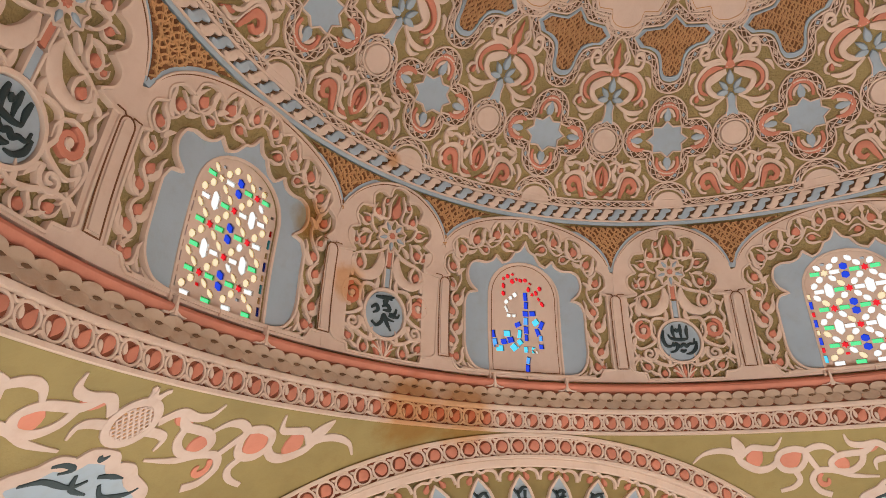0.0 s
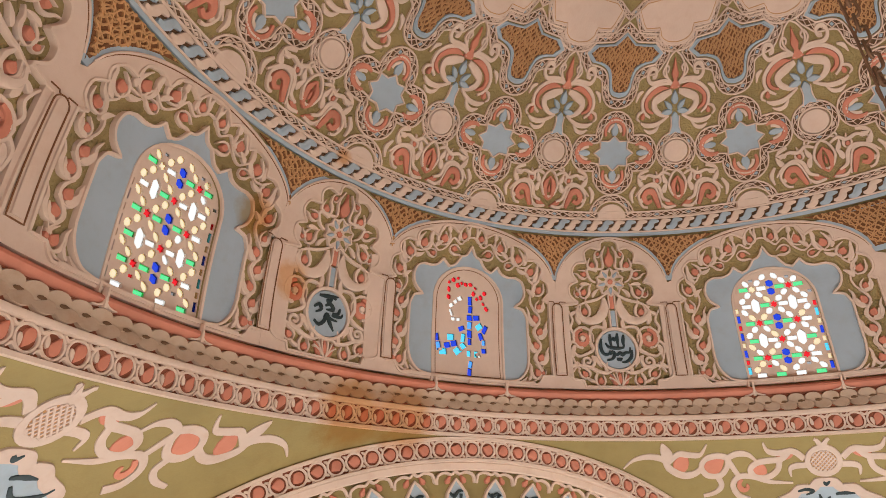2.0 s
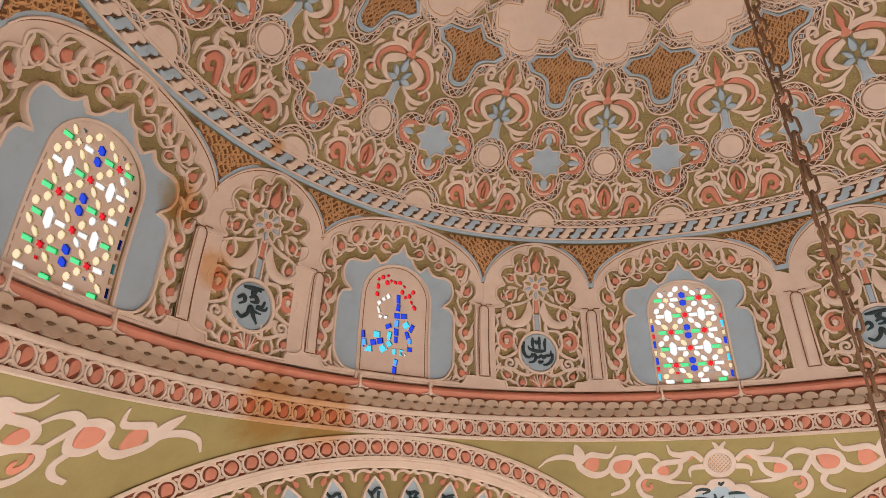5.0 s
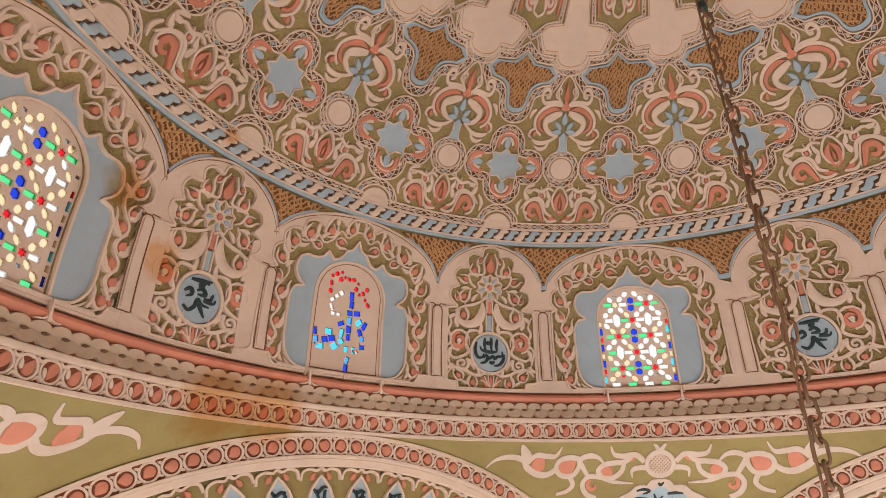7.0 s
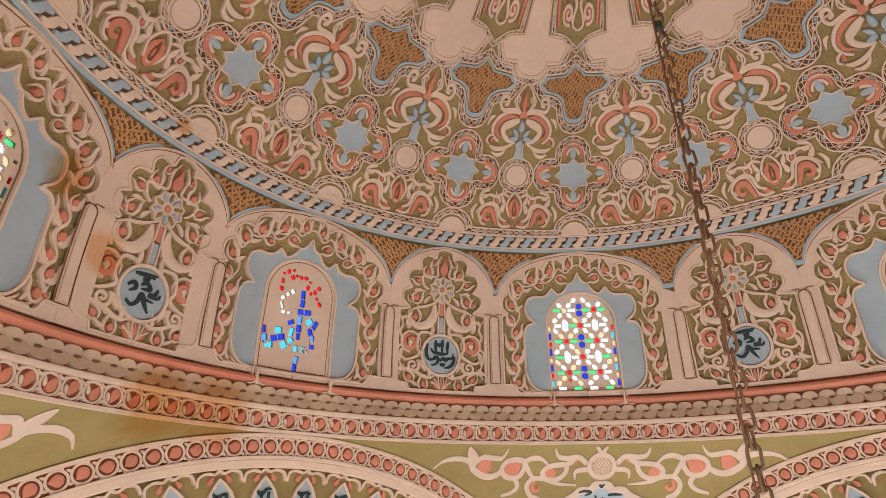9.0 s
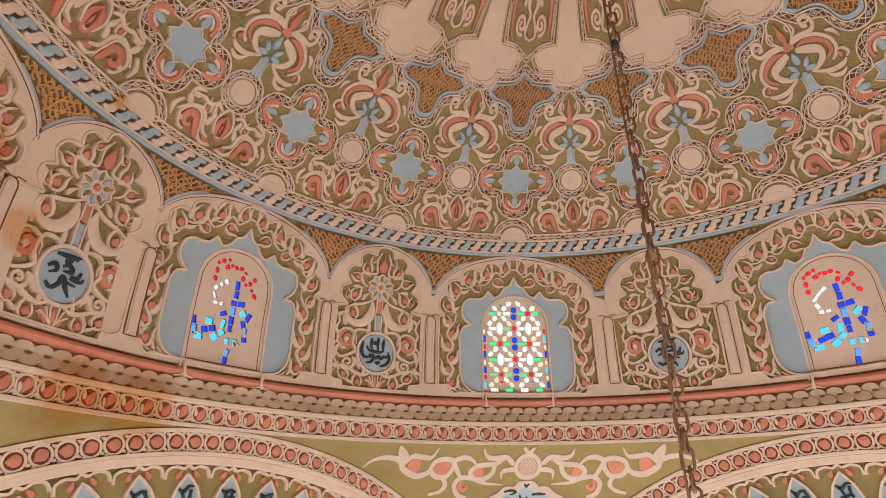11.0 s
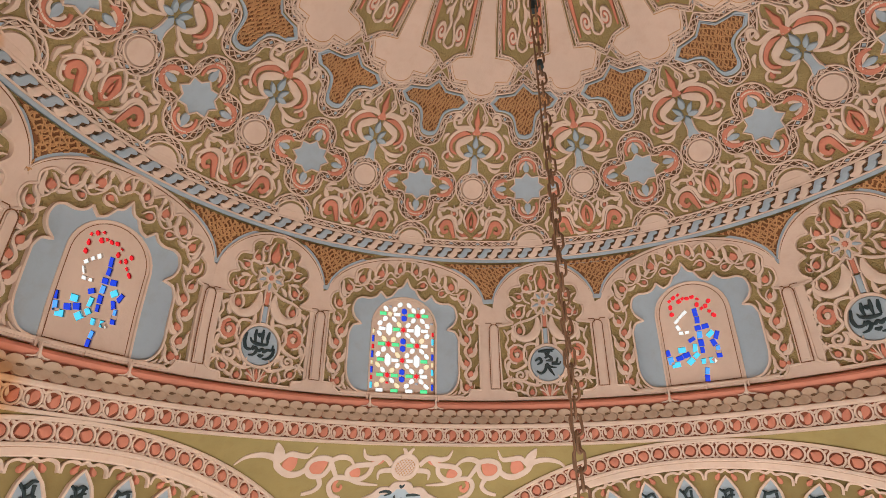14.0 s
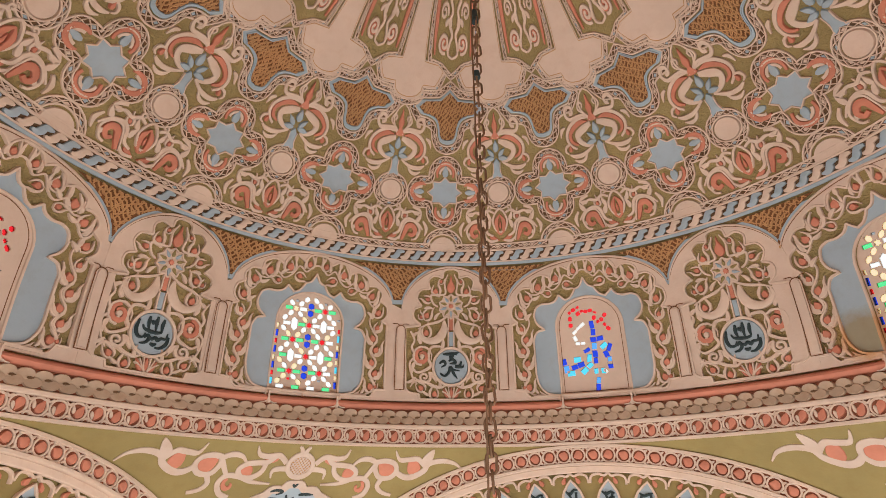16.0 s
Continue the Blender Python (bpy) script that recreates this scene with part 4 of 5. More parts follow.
def round_boss():
    ob = thing("round_boss", (HALF, 2.44), on_drum, "plain cream plaster disc in zigzag cord border", "boss", "round bosses of the dome")
    part("disc", Relief().blob(ring(HALF, 2.44, .155, .124, 24), .024, 0, .9, .004), CREAM, ob)
    dashes(ob, [(ring(HALF, 2.44, .205, .165, 32), True)], .07)
    return ob


def half_boss():
    ob = thing("half_round_boss", (0, 1.85), on_drum, "plain cream half disc in zigzag cord border", "boss", "half bosses at the dome's foot")
    part("disc", Relief().blob(ring(0, 1.775, .18, .155, 16, 0, 180), .022, 0, .9, .004), CREAM, ob)
    dashes(ob, [(ring(0, 1.795, .232, .195, 20, 8, 172), False)], .07)
    return ob


def cross_panel():
    ob = thing("cross_panel", (HALF, 3.75), on_drum, "plain cream plaster cross with long tapering finger", "wall panel", "crosses of the dome")
    part("field", Relief().plate([shift(CROSS, HALF)], 0, .02), CREAM, ob)
    part("groove", Relief().ribbon(shift(offset(CROSS, -.022, True), HALF), .008, .003, .02, closed=True, flat=True), ORANGE, ob)
    low = [(x, y) for x, y in CROSS if y < 3.85]
    right = sorted([q for q in low if q[0] >= 0], key=lambda q: q[0])
    dashes(ob, [(shift(offset(flip(right[::-1])[:-1] + right, .035), HALF), False)], .062)
    return ob


def inner_panel():
    ob = thing("finger_panel", (0, 4.2), on_drum, "tall khaki panel with cream spirals and coral edges", "wall panel", "tall panels under the crown")
    h = Relief(wide=1.4)
    h.ribbon(spiral(.20, 4.12, .12, 1.6, 250, 1), (.03, .035, .03), .028, gap=.022)
    h.ribbon(smooth([(0, 3.95), (.10, 4.0), (.08, 4.12), (.04, 4.22), (.12, 4.34), (.06, 4.46), (.14, 4.60), (.05, 4.75), (.1, 4.9)], 6), (.02, .04, .04, .03), .028, gap=.03)
    h.ribbon(spiral(.26, 4.45, .10, 1.5, 200, -1), (.03, .03, .025), .028, gap=.022)
    h.ribbon(spiral(.25, 4.75, .10, 1.5, 200, 1), (.03, .03, .025), .028, gap=.022)
    for x, y, l, w, a, bnd in ((.08, 4.05, .1, .06, 20, .6), (.08, 4.28, .12, .06, 60, .6), (.2, 4.3, .1, .05, 100, .6), (.1, 4.55, .12, .06, 50, .6)):
        leaf(h, x, y, l, w, a, bnd)
    part("scrollwork", h.mirror(), SCROLL, ob, "cream carved scrollwork")
    for sg in (1, -1):
        part("red_spiral", Relief().ribbon([(x * sg, y) for x, y in spiral(.20, 4.12, .078, 1.1, 200, 1)], (.05, .045, .035), .026, gap=.02), CORAL, ob)
        part("red_edge", Relief().ribbon([(x * sg, y) for x, y in [(.375, 3.98), (.40, 4.15), (.43, 4.5), (.48, 5.0)]], (.03, .085, .09, .09), .022), CORAL, ob, "coral red edge strip")
    dashes(ob, [(INNER, True)], .062)
    return ob


for maker in (star_medallion, lattice_panel, palmette_panel, lower_panel, round_boss, half_boss, cross_panel, inner_panel):
    spin(maker(), SIXTEEN)


def braid():
    """One sixteenth of the twisted band at the dome's foot."""
    ob = thing("braid_band", (0, 1.70), on_drum, "twisted band of cream and pale blue strands on dark ground", "frieze", "twisted band at the dome's foot")
    e = HALF
    part("ground", Relief().strip(-e, e, [(1.635, .004), (1.775, .004)]), RUST_BROWN, ob)
    rim = Relief()
    for v, w in ((1.642, .018), (1.768, .018)):
        rim.ribbon([(-e, v), (e, v)], w, .028, gap=.12)
    part("cord", rim, SCROLL, ob)
    part("blue_line", Relief().ribbon([(-e, 1.617), (e, 1.617)], .034, .022, gap=.12), BLUE, ob)
    n = 12
    for i in range(n):
        x = -e + (i + .5) * 2 * e / n
        path = smooth([(x - .095, 1.675), (x - .045, 1.672), (x - .008, 1.70), (x + .015, 1.735), (x + .085, 1.738)], 4)
        part("blue_strand" if i % 2 else "cream_strand", Relief().ribbon(path, (.02, .058, .074, .06, .02), .026, .004, gap=.025), BLUE if i % 2 else SCROLL, ob)
    dashes(ob, [([(-e, 1.808), (e, 1.808)], False)], .066)
    return ob


spin(braid(), SIXTEEN)


# ---- cornice, pendentives and arches ----
def arch_drop(x):
    return ARCH_B * (1 - np.sqrt(np.clip(1 - (x / ARCH_A) ** 2, 0, 1)))


Z0, Z1 = 1.38, .319 * RAD
lathe("cornice", [(RAD + .2, EYE + Z0 + .02), (RAD - .01, EYE + Z0 + .004), (RING + .05, EYE + Z0 - .012), (RING + .0, EYE + Z0 - .02), (RING - .022, EYE + Z0 - .035), (RING - .03, EYE + Z0 - .055), (RING - .016, EYE + Z1 + .02), (RING + .005, EYE + Z1 + .004)], CORAL, "coral red painted cove moulding under the drum", n=192, cat="cornice")
lathe("cornice_band", [(RING + .005, EYE + Z1 + .004), (RING - .006, EYE + Z1 + .002), (RING - .006, EYE + Z1 - .006), (RING, EYE + Z1 - .010), (RING, EYE + 1.125), (RING - .02, EYE + 1.118), (RING - .02, EYE + 1.085), (RING, EYE + 1.078), (RING, EYE + .915)], RUST, "dark red ground of the cornice friezes", n=192, cat="cornice")
lathe("trim_upper", [(RING - .005, EYE + 1.128), (RING - .03, EYE + 1.118), (RING - .034, EYE + 1.10), (RING - .03, EYE + 1.083), (RING - .005, EYE + 1.074)], SCROLL, "cream moulding between two friezes", n=192, cat="moulding")
lathe("trim_lower", [(RING - .002, EYE + .925), (RING - .03, EYE + .918), (RING - .03, EYE + .892), (RING + .05, EYE + .886)], SCROLL, "cream moulding under the leaf frieze", n=192, cat="moulding")


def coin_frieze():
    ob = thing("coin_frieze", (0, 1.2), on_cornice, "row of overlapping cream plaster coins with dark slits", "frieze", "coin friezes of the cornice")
    n, e = 11, HALF
    p = 2 * e / n
    for i in range(n):
        x = -e + (i + .5) * p
        for dx, v, rise in ((-p / 4, 1.228, 1), (p / 4, 1.170, -1)):
            r = Relief(on_cornice).blob(ring(x + dx, v, .074, .047, 18), .026, 0, .9)
            r.v = [(q, w, d + (.012 * (w - v) * rise / .047 + .014 * (q - x - dx) / .074 if d > 0 else 0)) for q, w, d in r.v]
            c = part("coin", r, DUSTY_SHADED, ob)
        part("slit", Relief(on_cornice).blob(drop(x + .004, 1.199, .066, .024, 4, 8, 1.0), .004, .034), RUST_BROWN, c)
    return ob


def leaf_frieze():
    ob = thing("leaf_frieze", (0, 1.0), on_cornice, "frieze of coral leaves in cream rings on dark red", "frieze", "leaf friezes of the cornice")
    n, e = 10, HALF
    p = 2 * e / n
    for i in range(n):
        x = -e + (i + .5) * p
        up = 1 if i % 2 else -1
        c = Relief(on_cornice)
        c.ribbon(ring(x, 1.0, .07, .07, 20), .017, .016, closed=True, gap=.03)
        c.blob(drop(x - .034, 1.0 + up * .012, .078, .034, 90 * up + 8, 10, 1.3), .014)
        c.ribbon(smooth([(x + .05, 1.0 + up * .07), (x + p / 2, 1.0 + up * .045), (x + p - .05, 1.0 + up * .07)], 4), (.008, .022, .008), .022, gap=.03)
        c.ribbon(smooth([(x + .05, 1.0 - up * .07), (x + p / 2, 1.0 - up * .045), (x + p - .05, 1.0 - up * .07)], 4), (.008, .022, .008), .022, gap=.03)
        part("ring", c, SCROLL, ob)
        part("leaf", Relief(on_cornice).blob(drop(x + .014, 1.0 - up * .010, .122, .074, 90 * up - 26, 12, 1.5), .018), CORAL, ob, "coral red leaf")
    return ob


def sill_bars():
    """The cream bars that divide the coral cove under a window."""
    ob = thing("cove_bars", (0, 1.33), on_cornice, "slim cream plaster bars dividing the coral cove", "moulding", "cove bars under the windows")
    for s in (-.375, .375):
        part("bar", Relief(on_cornice).ribbon([(s, 1.40), (s, 1.345), (s, 1.30), (s, 1.275)], (.018, .02, .03), .04, .0, gap=.03), SCROLL, ob)
        for q in (-1, 1):
            part("bracket", Relief(on_cornice).ribbon(smooth([(s + q * .004, 1.325), (s + q * .014, 1.30), (s + q * .045, 1.284), (s + q * .09, 1.280)], 4), (.016, .016, .012, .006), .034, .0, gap=.02), SCROLL, ob)
    return ob


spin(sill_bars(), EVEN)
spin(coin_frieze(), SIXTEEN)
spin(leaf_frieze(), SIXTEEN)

# pendentives: the curved olive corners between the arches
PENDENT = [TURN + radians(90 * i) for i in range(4)]
for i, a in enumerate(PENDENT):
    g = Relief(on_pendentive)
    rows = []
    nn = 40
    for dr in np.r_[0, np.linspace(0.01, 1, 26) ** 1.7 * 2.7]:
        x = ARCH_A * math.sqrt(max(0, 1 - (1 - dr / ARCH_B) ** 2))
        lim = math.pi / 4 - math.atan2(x, RING) + .008
        rows.append([(lim * RAD * u, -dr, 0) for u in np.linspace(-1, 1, nn)])
    g.add([q for r in rows for q in r], [(j * nn + k, j * nn + k + 1, (j + 1) * nn + k + 1, (j + 1) * nn + k) for j in range(len(rows) - 1) for k in range(nn - 1)])
    o = part("wall_pendentive_%d" % (i + 1), g, OLIVE, None)
    o.matrix_basis = Matrix.Rotation(a, 4, "Z")
    tagged(o, "olive painted plaster pendentive between two arches", "wall", kind="structure")


def arch_line(o, t0=8, t1=172, n=90):
    return [((ARCH_A - o) * math.cos(radians(t)), (ARCH_B - o) * math.sin(radians(t)) - ARCH_B) for t in np.linspace(t0, t1, n)]


def arch_band(o0, o1, d0, d1):
    r = Relief(on_arch)
    a, b = arch_line(o0), arch_line(o1)
    n = len(a)
    r.add([(x, y, d0) for x, y in a] + [(x, y, d1) for x, y in b], [(i, i + 1, n + i + 1, n + i) for i in range(n - 1)])
    return r


def arch():
    ob = thing("arch_frieze", (0, 0), on_arch, "wide arch with coral bosses in cream rings on dark red", "arch", "arches under the cornice")
    part("fascia", arch_band(.0, .20, 0, 0), RUST, ob, "dark red frieze ground")
    part("outer_moulding", Relief(on_arch).ribbon(arch_line(.012), .034, .03, gap=.2), SCROLL, ob)
    part("soffit", arch_band(.195, .215, .01, -.16), CREAM, ob)
    m = Relief(on_arch).ribbon(arch_line(.19), .03, .03, gap=.2)
    m.ribbon(arch_line(.235), .07, .05, -.10, gap=.2)
    part("inner_moulding", m, SCROLL, ob, "cream plaster mouldings")
    line = np.array(arch_line(.102, 20, 160, 600))
    run = np.r_[0, np.cumsum(np.hypot(*np.diff(line, axis=0).T))]
    count = int(run[-1] / .152)
    for i in range(count):
        u = (i + .5) * run[-1] / count
        x, y = np.interp(u, run, line[:, 0]), np.interp(u, run, line[:, 1])
        c = Relief(on_arch).ribbon(ring(x, y, .068, .068, 18), .019, .016, closed=True, gap=.04)
        t = math.degrees(math.atan2(y + ARCH_B, x))
        for a in (t + 45, t - 45, t + 135, t - 135):
            c.blob(drop(x + .085 * math.cos(radians(a)), y + .085 * math.sin(radians(a)), .04, .03, a, 6), .02)
        part("ring", c, SCROLL, ob)
        part("boss", Relief(on_arch).blob(drop(x, y, .104, .092, t + (70 if i % 2 else 110), 12, 1.15), .024, 0, .55), CORAL, ob, "coral red boss")
    return ob


def cartouche_band():
    ob = thing("cartouche_band", (0, -.5), on_arch, "recessed olive arch band with pale blue lettered pointed cartouches", "arch band", "lettered bands of the arches")
    part("ground", arch_band(.215, 1.25, -.12, -.12), OLIVE, ob, "olive painted ground")
    line = np.array(arch_line(.36, 25, 155, 600))
    run = np.r_[0, np.cumsum(np.hypot(*np.diff(line, axis=0).T))]
    count = int(run[-1] / .37) // 2 * 2
    rng = random.Random(3)
    for i in range(count):
        u = (i + .5) * run[-1] / count
        x, y = np.interp(u, run, line[:, 0]), np.interp(u, run, line[:, 1])
        t = math.atan2(y + ARCH_B, x * ARCH_B / ARCH_A)
        nx, ny = math.cos(t), math.sin(t)

        def at(q):
            w, v = q
            return (x + nx * v + ny * w, y + ny * v - nx * w)
        shape = both([(0, -.80), (.10, -.74), (.15, -.60), (.155, -.40), (.13, -.22), (.085, -.09), (.035, -.02), (0, .02)])
        c = part("cartouche", Relief(on_arch).plate([[at(q) for q in shape]], -.12, -.10, gap=.06), BLUE, ob, "pale blue pointed cartouche")
        part("cartouche_rim", Relief(on_arch).ribbon([at(q) for q in shape], .024, .04, -.12, closed=True, gap=.06), SCROLL, c)
        sc = Relief(on_arch)
        sc.ribbon([at(q) for q in smooth([(-.185, -.02), (-.17, .05), (-.10, .075), (-.04, .06), (0, .085), (.04, .06), (.10, .075), (.17, .05), (.185, -.02)], 4)], .024, .035, -.12, gap=.04)
        part("scallop", sc, SCROLL, c)
        for w in (-.075, .075):
            part("bud", Relief(on_arch).blob([at(q) for q in drop(w, .01, .085, .05, 120 if w > 0 else 60, 8)], .03, -.12), CORAL, c)
        for j in range(5):
            v = -.09 - .075 * j
            k = [(-.07 + .02 * j, v + rng.uniform(-.02, .03)), (-.03, v - .03), (.02, v + rng.uniform(-.02, .02)), (.06, v - rng.uniform(-.03, .03))]
            part("lettering", Relief(on_arch).ribbon([at(q) for q in smooth(k, 4)], (.014, .03, .026, .012), .014, -.10, gap=.03), INK, c)
        for j in (-.04, .04):
            k = [(j, -.10), (j + rng.uniform(-.03, .03), -.17), (j + rng.uniform(-.03, .03), -.24)]
            part("lettering", Relief(on_arch).ribbon([at(q) for q in smooth(k, 4)], (.028, .022, .01), .014, -.10, gap=.03), INK, c)
    return ob


CORNERS = [TURN + radians(45 + 90 * i) for i in range(4)]
spin(arch(), CORNERS)
spin(cartouche_band(), CORNERS)


def pendentive_ornament():
    ob = thing("pendentive_ornament", (0, -.35), on_pendentive, "broad cream scrolls with coral drops round blue lobed cartouche", "wall ornament", "ornaments of the pendentives")
    P = on_pendentive
    W = .049
    for path, w in (([(.149, -.169), (.236, -.106), (.36, -.117), (.446, -.096), (.484, -.03)], (W, W, .045, .012)),
                    ([(.347, -.169), (.365, -.25), (.44, -.306), (.546, -.306), (.59, -.243), (.533, -.19), (.434, -.175), (.335, -.165), (.27, -.11)], W),
                    ([(.25, -.362), (.434, -.348), (.558, -.306), (.682, -.300), (.735, -.37), (.69, -.46), (.6, -.5)], (.015, .045, W, W)),
                    ([(.52, -.20), (.60, -.127), (.70, -.112), (.78, -.15), (.74, -.22), (.69, -.29)], (.015, W, W, .04)),
                    ([(.79, -.14), (.88, -.125), (.98, -.15), (1.01, -.22), (.95, -.285), (.84, -.285), (.785, -.21), (.79, -.14)], W),
                    ([(.868, -.295), (.83, -.37), (.88, -.43), (.98, -.46)], (W, .045, .03)),
                    ([(1.0, -.22), (1.08, -.274), (1.18, -.278), (1.30, -.22), (1.36, -.148), (1.5, -.122), (1.64, -.15), (1.72, -.22)], (W, .06, .055, .045, .012)),
                    ([(.98, -.03), (1.03, -.112), (1.13, -.112), (1.23, -.106), (1.31, -.17)], (.012, .045, W, W)),
                    ([(.124, -.22), (.22, -.225), (.265, -.25), (.26, -.31)], (.05, .045, .012)), ([(.02, -.08), (.035, -.04), (.06, -.02)], (.04, .03, .02))):
        for sg in (1, -1):
            part("scroll", Relief(P).ribbon([(p * sg, q) for p, q in smooth(path, 6)], w, .012, gap=.03), PINK, ob, "broad cream painted scroll")
    for x, y, l, w, a in ((.30, -.14, .17, .075, -15), (.515, -.25, .16, .12, 50), (.90, -.21, .22, .165, 140), (1.19, -.185, .20, .15, 110)):
        for sg in (1, -1):
            part("coral_drop", Relief(P).blob([(p * sg, q) for p, q in drop(x, y, l, w, a, 14, 1.2)], .010), CORAL, ob, "coral red drop")
    for sg in (1, -1):
        part("coral_curl", Relief(P).ribbon([(p * sg, q) for p, q in spiral(.63, -.38, .065, .8, 60, -1)], (.03, .045, .02), .010, gap=.02), CORAL, ob)
        part("leaf_tip", Relief(P).plate([[(p * sg, q) for p, q in smooth([(1.27, -.15), (1.30, -.075), (1.40, -.015), (1.395, -.095), (1.34, -.16)], 4, True)]], 0, .012, gap=.05), PINK, ob)
    oval = ring(0, -.19, .105, .09, 20)
    part("lattice_boss", Relief(P).blob(oval, .012, 0, .9), ORANGE, ob, "oval brown lattice boss")
    mesh = Relief(P)
    for u in np.arange(-.2, .21, .034):
        for sg in (1, -1):
            run = [(u + sg * w, -.19 + w) for w in np.arange(-.1, .1, .008)]
            ok = within(oval, np.array(run))
            run = [q for q, k in zip(run, ok) if k]
            if len(run) > 2:
                mesh.ribbon(run, .010, .008, .012, gap=.05, flat=True)
    part("lattice", mesh, PINK, ob)
    part("lattice_rim", Relief(P).ribbon(ring(0, -.19, .125, .105, 24), .045, .016, closed=True, gap=.03), PINK, ob)
    part("lattice_tip", Relief(P).plate([[(-.035, -.015), (0, -.05), (.035, -.015), (.02, -.11), (-.02, -.11)]], 0, .014, gap=.05), PINK, ob)
    lobes = both(smooth([(0, -.325), (.08, -.335), (.125, -.385)], 4) + smooth([(.135, -.38), (.22, -.385), (.28, -.44)], 4) + smooth([(.30, -.45), (.40, -.51), (.40, -.60), (.32, -.66)], 4) + [(.28, -.74), (.15, -.80), (0, -.81)])
    c = part("cartouche", Relief(P).plate([lobes], 0, .012, gap=.06), BLUE, ob, "pale blue lobed cartouche with dark lettering")
    part("cartouche_rim", Relief(P).ribbon(offset(lobes, .035, True), .075, .018, closed=True, gap=.06), PINK, c)
    strokes("lettering", [[(-.02, -.355), (0, -.375), (.03, -.35)], [(-.22, -.43), (-.16, -.415), (-.10, -.43), (-.16, -.46)], [(.06, -.46), (.12, -.45), (.20, -.455)], [(-.30, -.53), (-.20, -.50), (-.05, -.52), (.02, -.48)],
                          [(-.06, -.46), (-.03, -.53), (.06, -.55)], [(.10, -.50), (.16, -.56), (.28, -.54), (.33, -.50)], [(-.3, -.63), (-.15, -.60), (-.02, -.64), (.1, -.60)], [(.14, -.64), (.2, -.68), (.3, -.62)], [(-.2, -.72), (-.05, -.70), (.1, -.74), (.22, -.70)]], .026, c, INK, .012, .010, P)
    return ob


spin(pendentive_ornament(), [a + b for a, b in zip(PENDENT, (-.021, .064, 0, -.072))])

# ---- the unseen hall below, added to close the place and bounce the lamps' light ----
def slab(name, size, place, turn, material, label, cat):
    bm = bmesh.new()
    bmesh.ops.create_cube(bm, size=1)
    bmesh.ops.scale(bm, vec=size, verts=bm.verts)
    bmesh.ops.bevel(bm, geom=bm.edges[:], offset=.01, segments=1, affect="EDGES")
    me = bpy.data.meshes.new(name)
    bm.to_mesh(me)
    me.materials.append(material)
    ob = tagged(new(name, me), label, cat, kind="structure")
    ob.matrix_basis = Matrix.Rotation(turn, 4, "Z") @ Matrix.Translation(place)
    return ob


slab("floor", (15, 15, .2), (0, 0, -.1), TURN + math.pi / 4, BOUNCE_FLOOR, "unseen beige floor, added to bounce light upwards", "floor")
for i, a in enumerate(CORNERS):
    slab("wall_hall_%d" % (i + 1), (15, .3, 5.9), (0, 7.4, 2.95), a, STONE, "unseen plain cream wall, added to close the hall", "wall")
    slab("ceiling_aisle_%d" % (i + 1), (15, 3.6, .2), (0, RING + 2.0, CROWN + .12), a, STONE, "unseen plain cream ceiling, added behind an arch", "ceiling")
    slab("pier_%d" % (i + 1), (.55, .55, 3.6), (0, RING * 1.4142 + .12, 1.8), PENDENT[i], STONE, "unseen plain cream pier, added under a corner", "pier")

# bright hazy sky outside the drum's windows
lathe("backdrop", [(6.2, EYE + .6), (6.6, EYE + 5.5)], OUTSIDE, "bright hazy sky outside the windows", n=64, cat="sky", kind="structure")

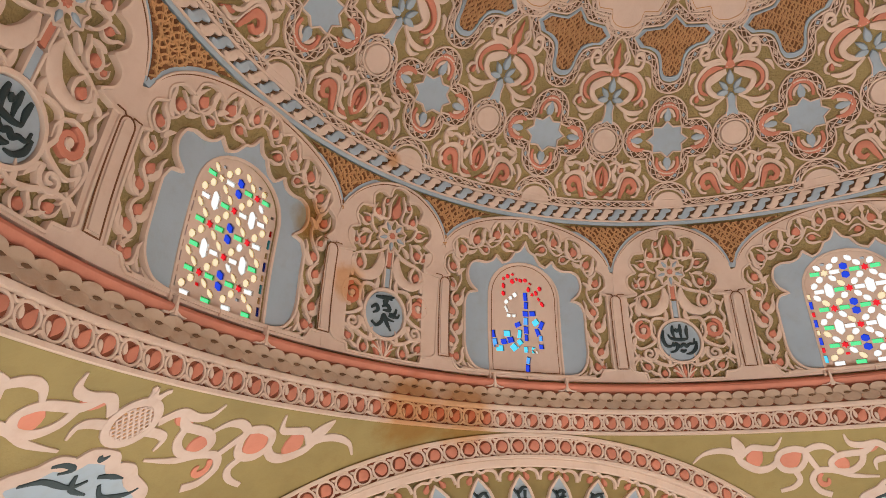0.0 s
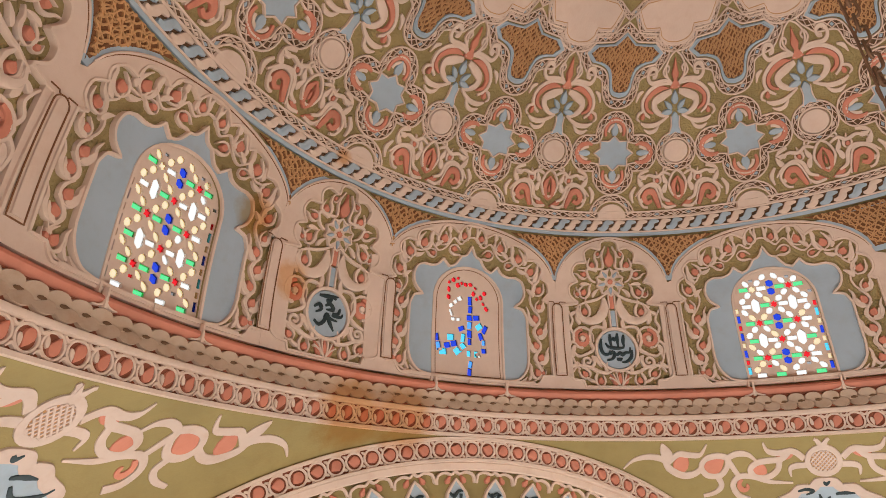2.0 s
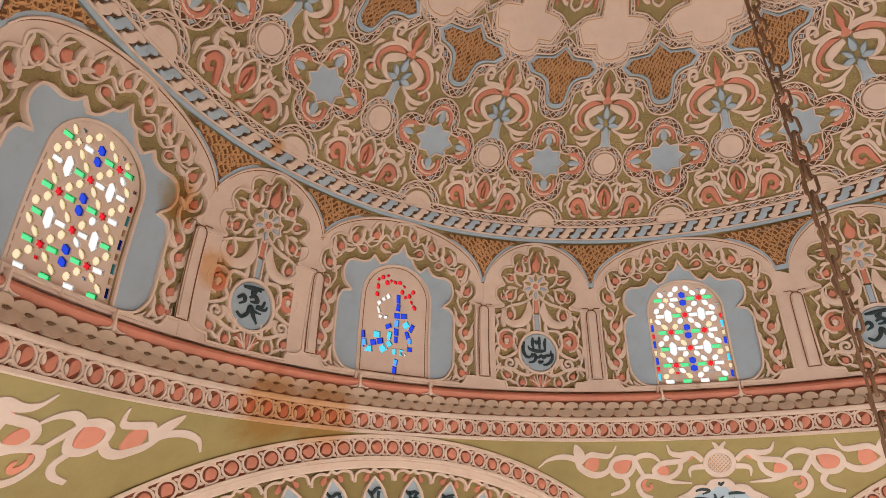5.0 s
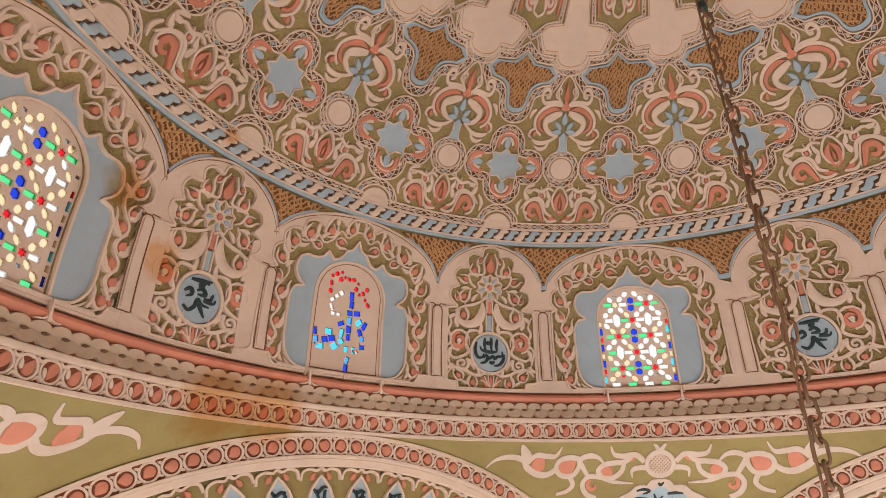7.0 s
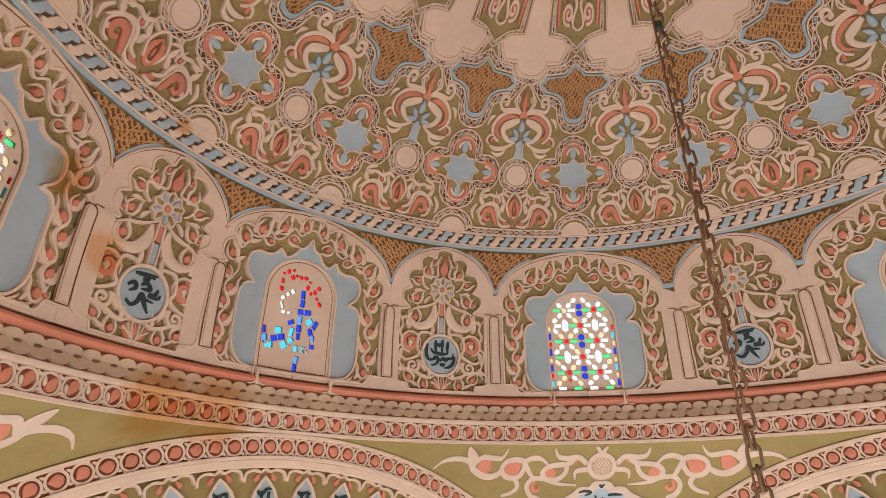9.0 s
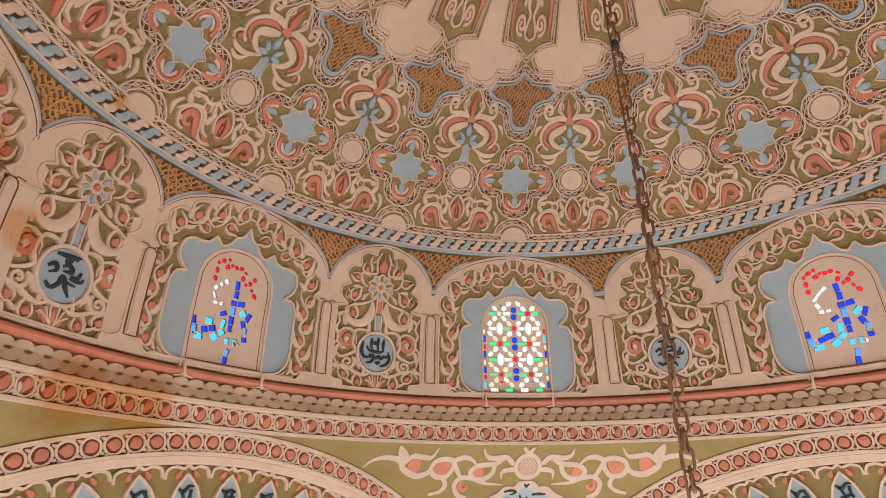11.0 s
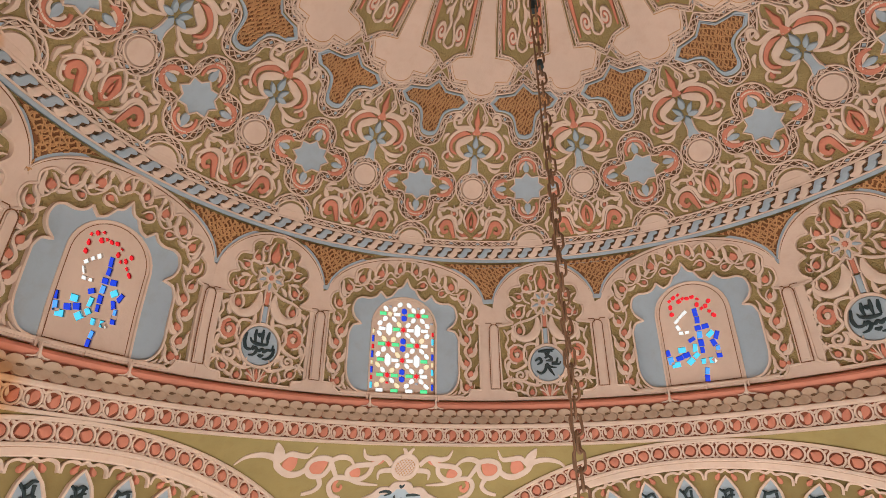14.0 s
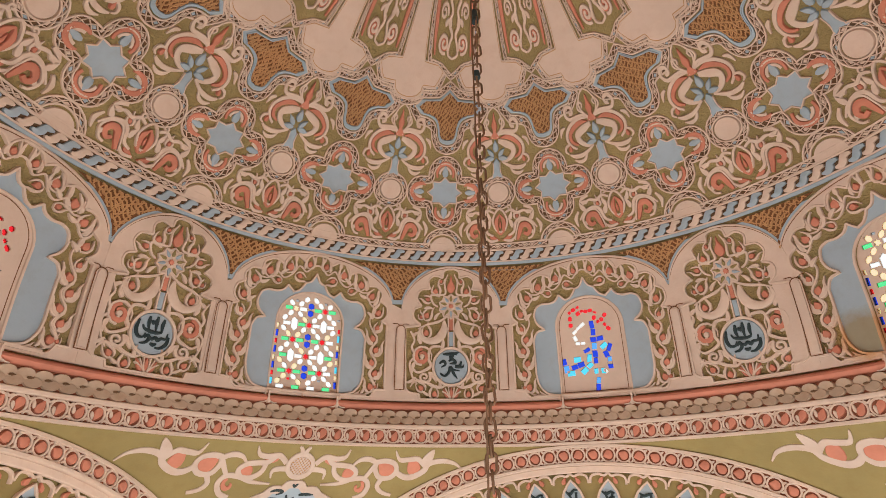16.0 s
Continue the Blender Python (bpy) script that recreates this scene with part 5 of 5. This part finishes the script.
# ---- the lamp chain that hangs from the crown of the dome ----
def chain(x, y, z0, z1):
    ob = new("hanging_chain")
    ob.location = (x, y, z1)
    tagged(ob, "rusty iron chain with a thin cable hanging from the dome", "chain")
    length, width, wire = .098, .052, .0072
    path = [(width / 2 * math.cos(a), (length - width) / 2 * (1 if math.sin(a) >= 0 else -1) + width / 2 * math.sin(a)) for a in np.linspace(.0001, math.tau + .0001, 16, endpoint=False)]
    verts, faces, m = [], [], 6
    n = len(path)
    for i, (px, pz) in enumerate(path):
        tx, tz = path[(i + 1) % n][0] - path[i - 1][0], path[(i + 1) % n][1] - path[i - 1][1]
        l = math.hypot(tx, tz)
        for j in range(m):
            b = math.tau * j / m
            verts.append((px + wire * math.cos(b) * tz / l, wire * math.sin(b), pz - wire * math.cos(b) * tx / l))
    faces = [(i * m + j, i * m + (j + 1) % m, (i + 1) % n * m + (j + 1) % m, (i + 1) % n * m + j) for i in range(n) for j in range(m)]
    me = bpy.data.meshes.new("link")
    me.from_pydata(verts, [], faces)
    me.materials.append(IRON)
    me.shade_smooth()
    rng = random.Random(2)
    step = length - 2.6 * wire
    for i in range(int((z0 - z1) / step)):
        o = new("link", me)
        o.parent = ob
        o.matrix_basis = pose(rng.uniform(-.002, .002), rng.uniform(-.002, .002), i * step, rng.uniform(-4, 4), rng.uniform(-4, 4), 35 + 90 * (i % 2) + rng.uniform(-14, 14))
    cu = bpy.data.curves.new("cable", "CURVE")
    cu.dimensions, cu.bevel_depth, cu.bevel_resolution = "3D", .0055, 2
    spl = cu.splines.new("POLY")
    zs = np.linspace(0, z0 - z1, 160)
    spl.points.add(len(zs) - 1)
    for q, z in zip(spl.points, zs):
        w = .020 + .012 * math.sin(z * 2.1) + .005 * math.sin(z * 7.3)
        q.co = (-.028 - w * .4, .01 * math.sin(z * 1.7), z, 1)
    cu.materials.append(IRON)
    o = new("cable", cu)
    o.parent = ob
    for zz, tall in ((3.25 + 5 - z1, .10), (2.75 + 5 - z1, .05)):
        bm = bmesh.new()
        bmesh.ops.create_cone(bm, segments=10, radius1=.026, radius2=.02, depth=tall, cap_ends=True)
        mt = bpy.data.meshes.new("tie")
        bm.to_mesh(mt)
        mt.materials.append(INK)
        o = new("tie", mt)
        o.parent, o.location = ob, (-.012, 0, zz)
    return ob


chain(0.071, 0.094, PZ[-1] + .02, 3.6)
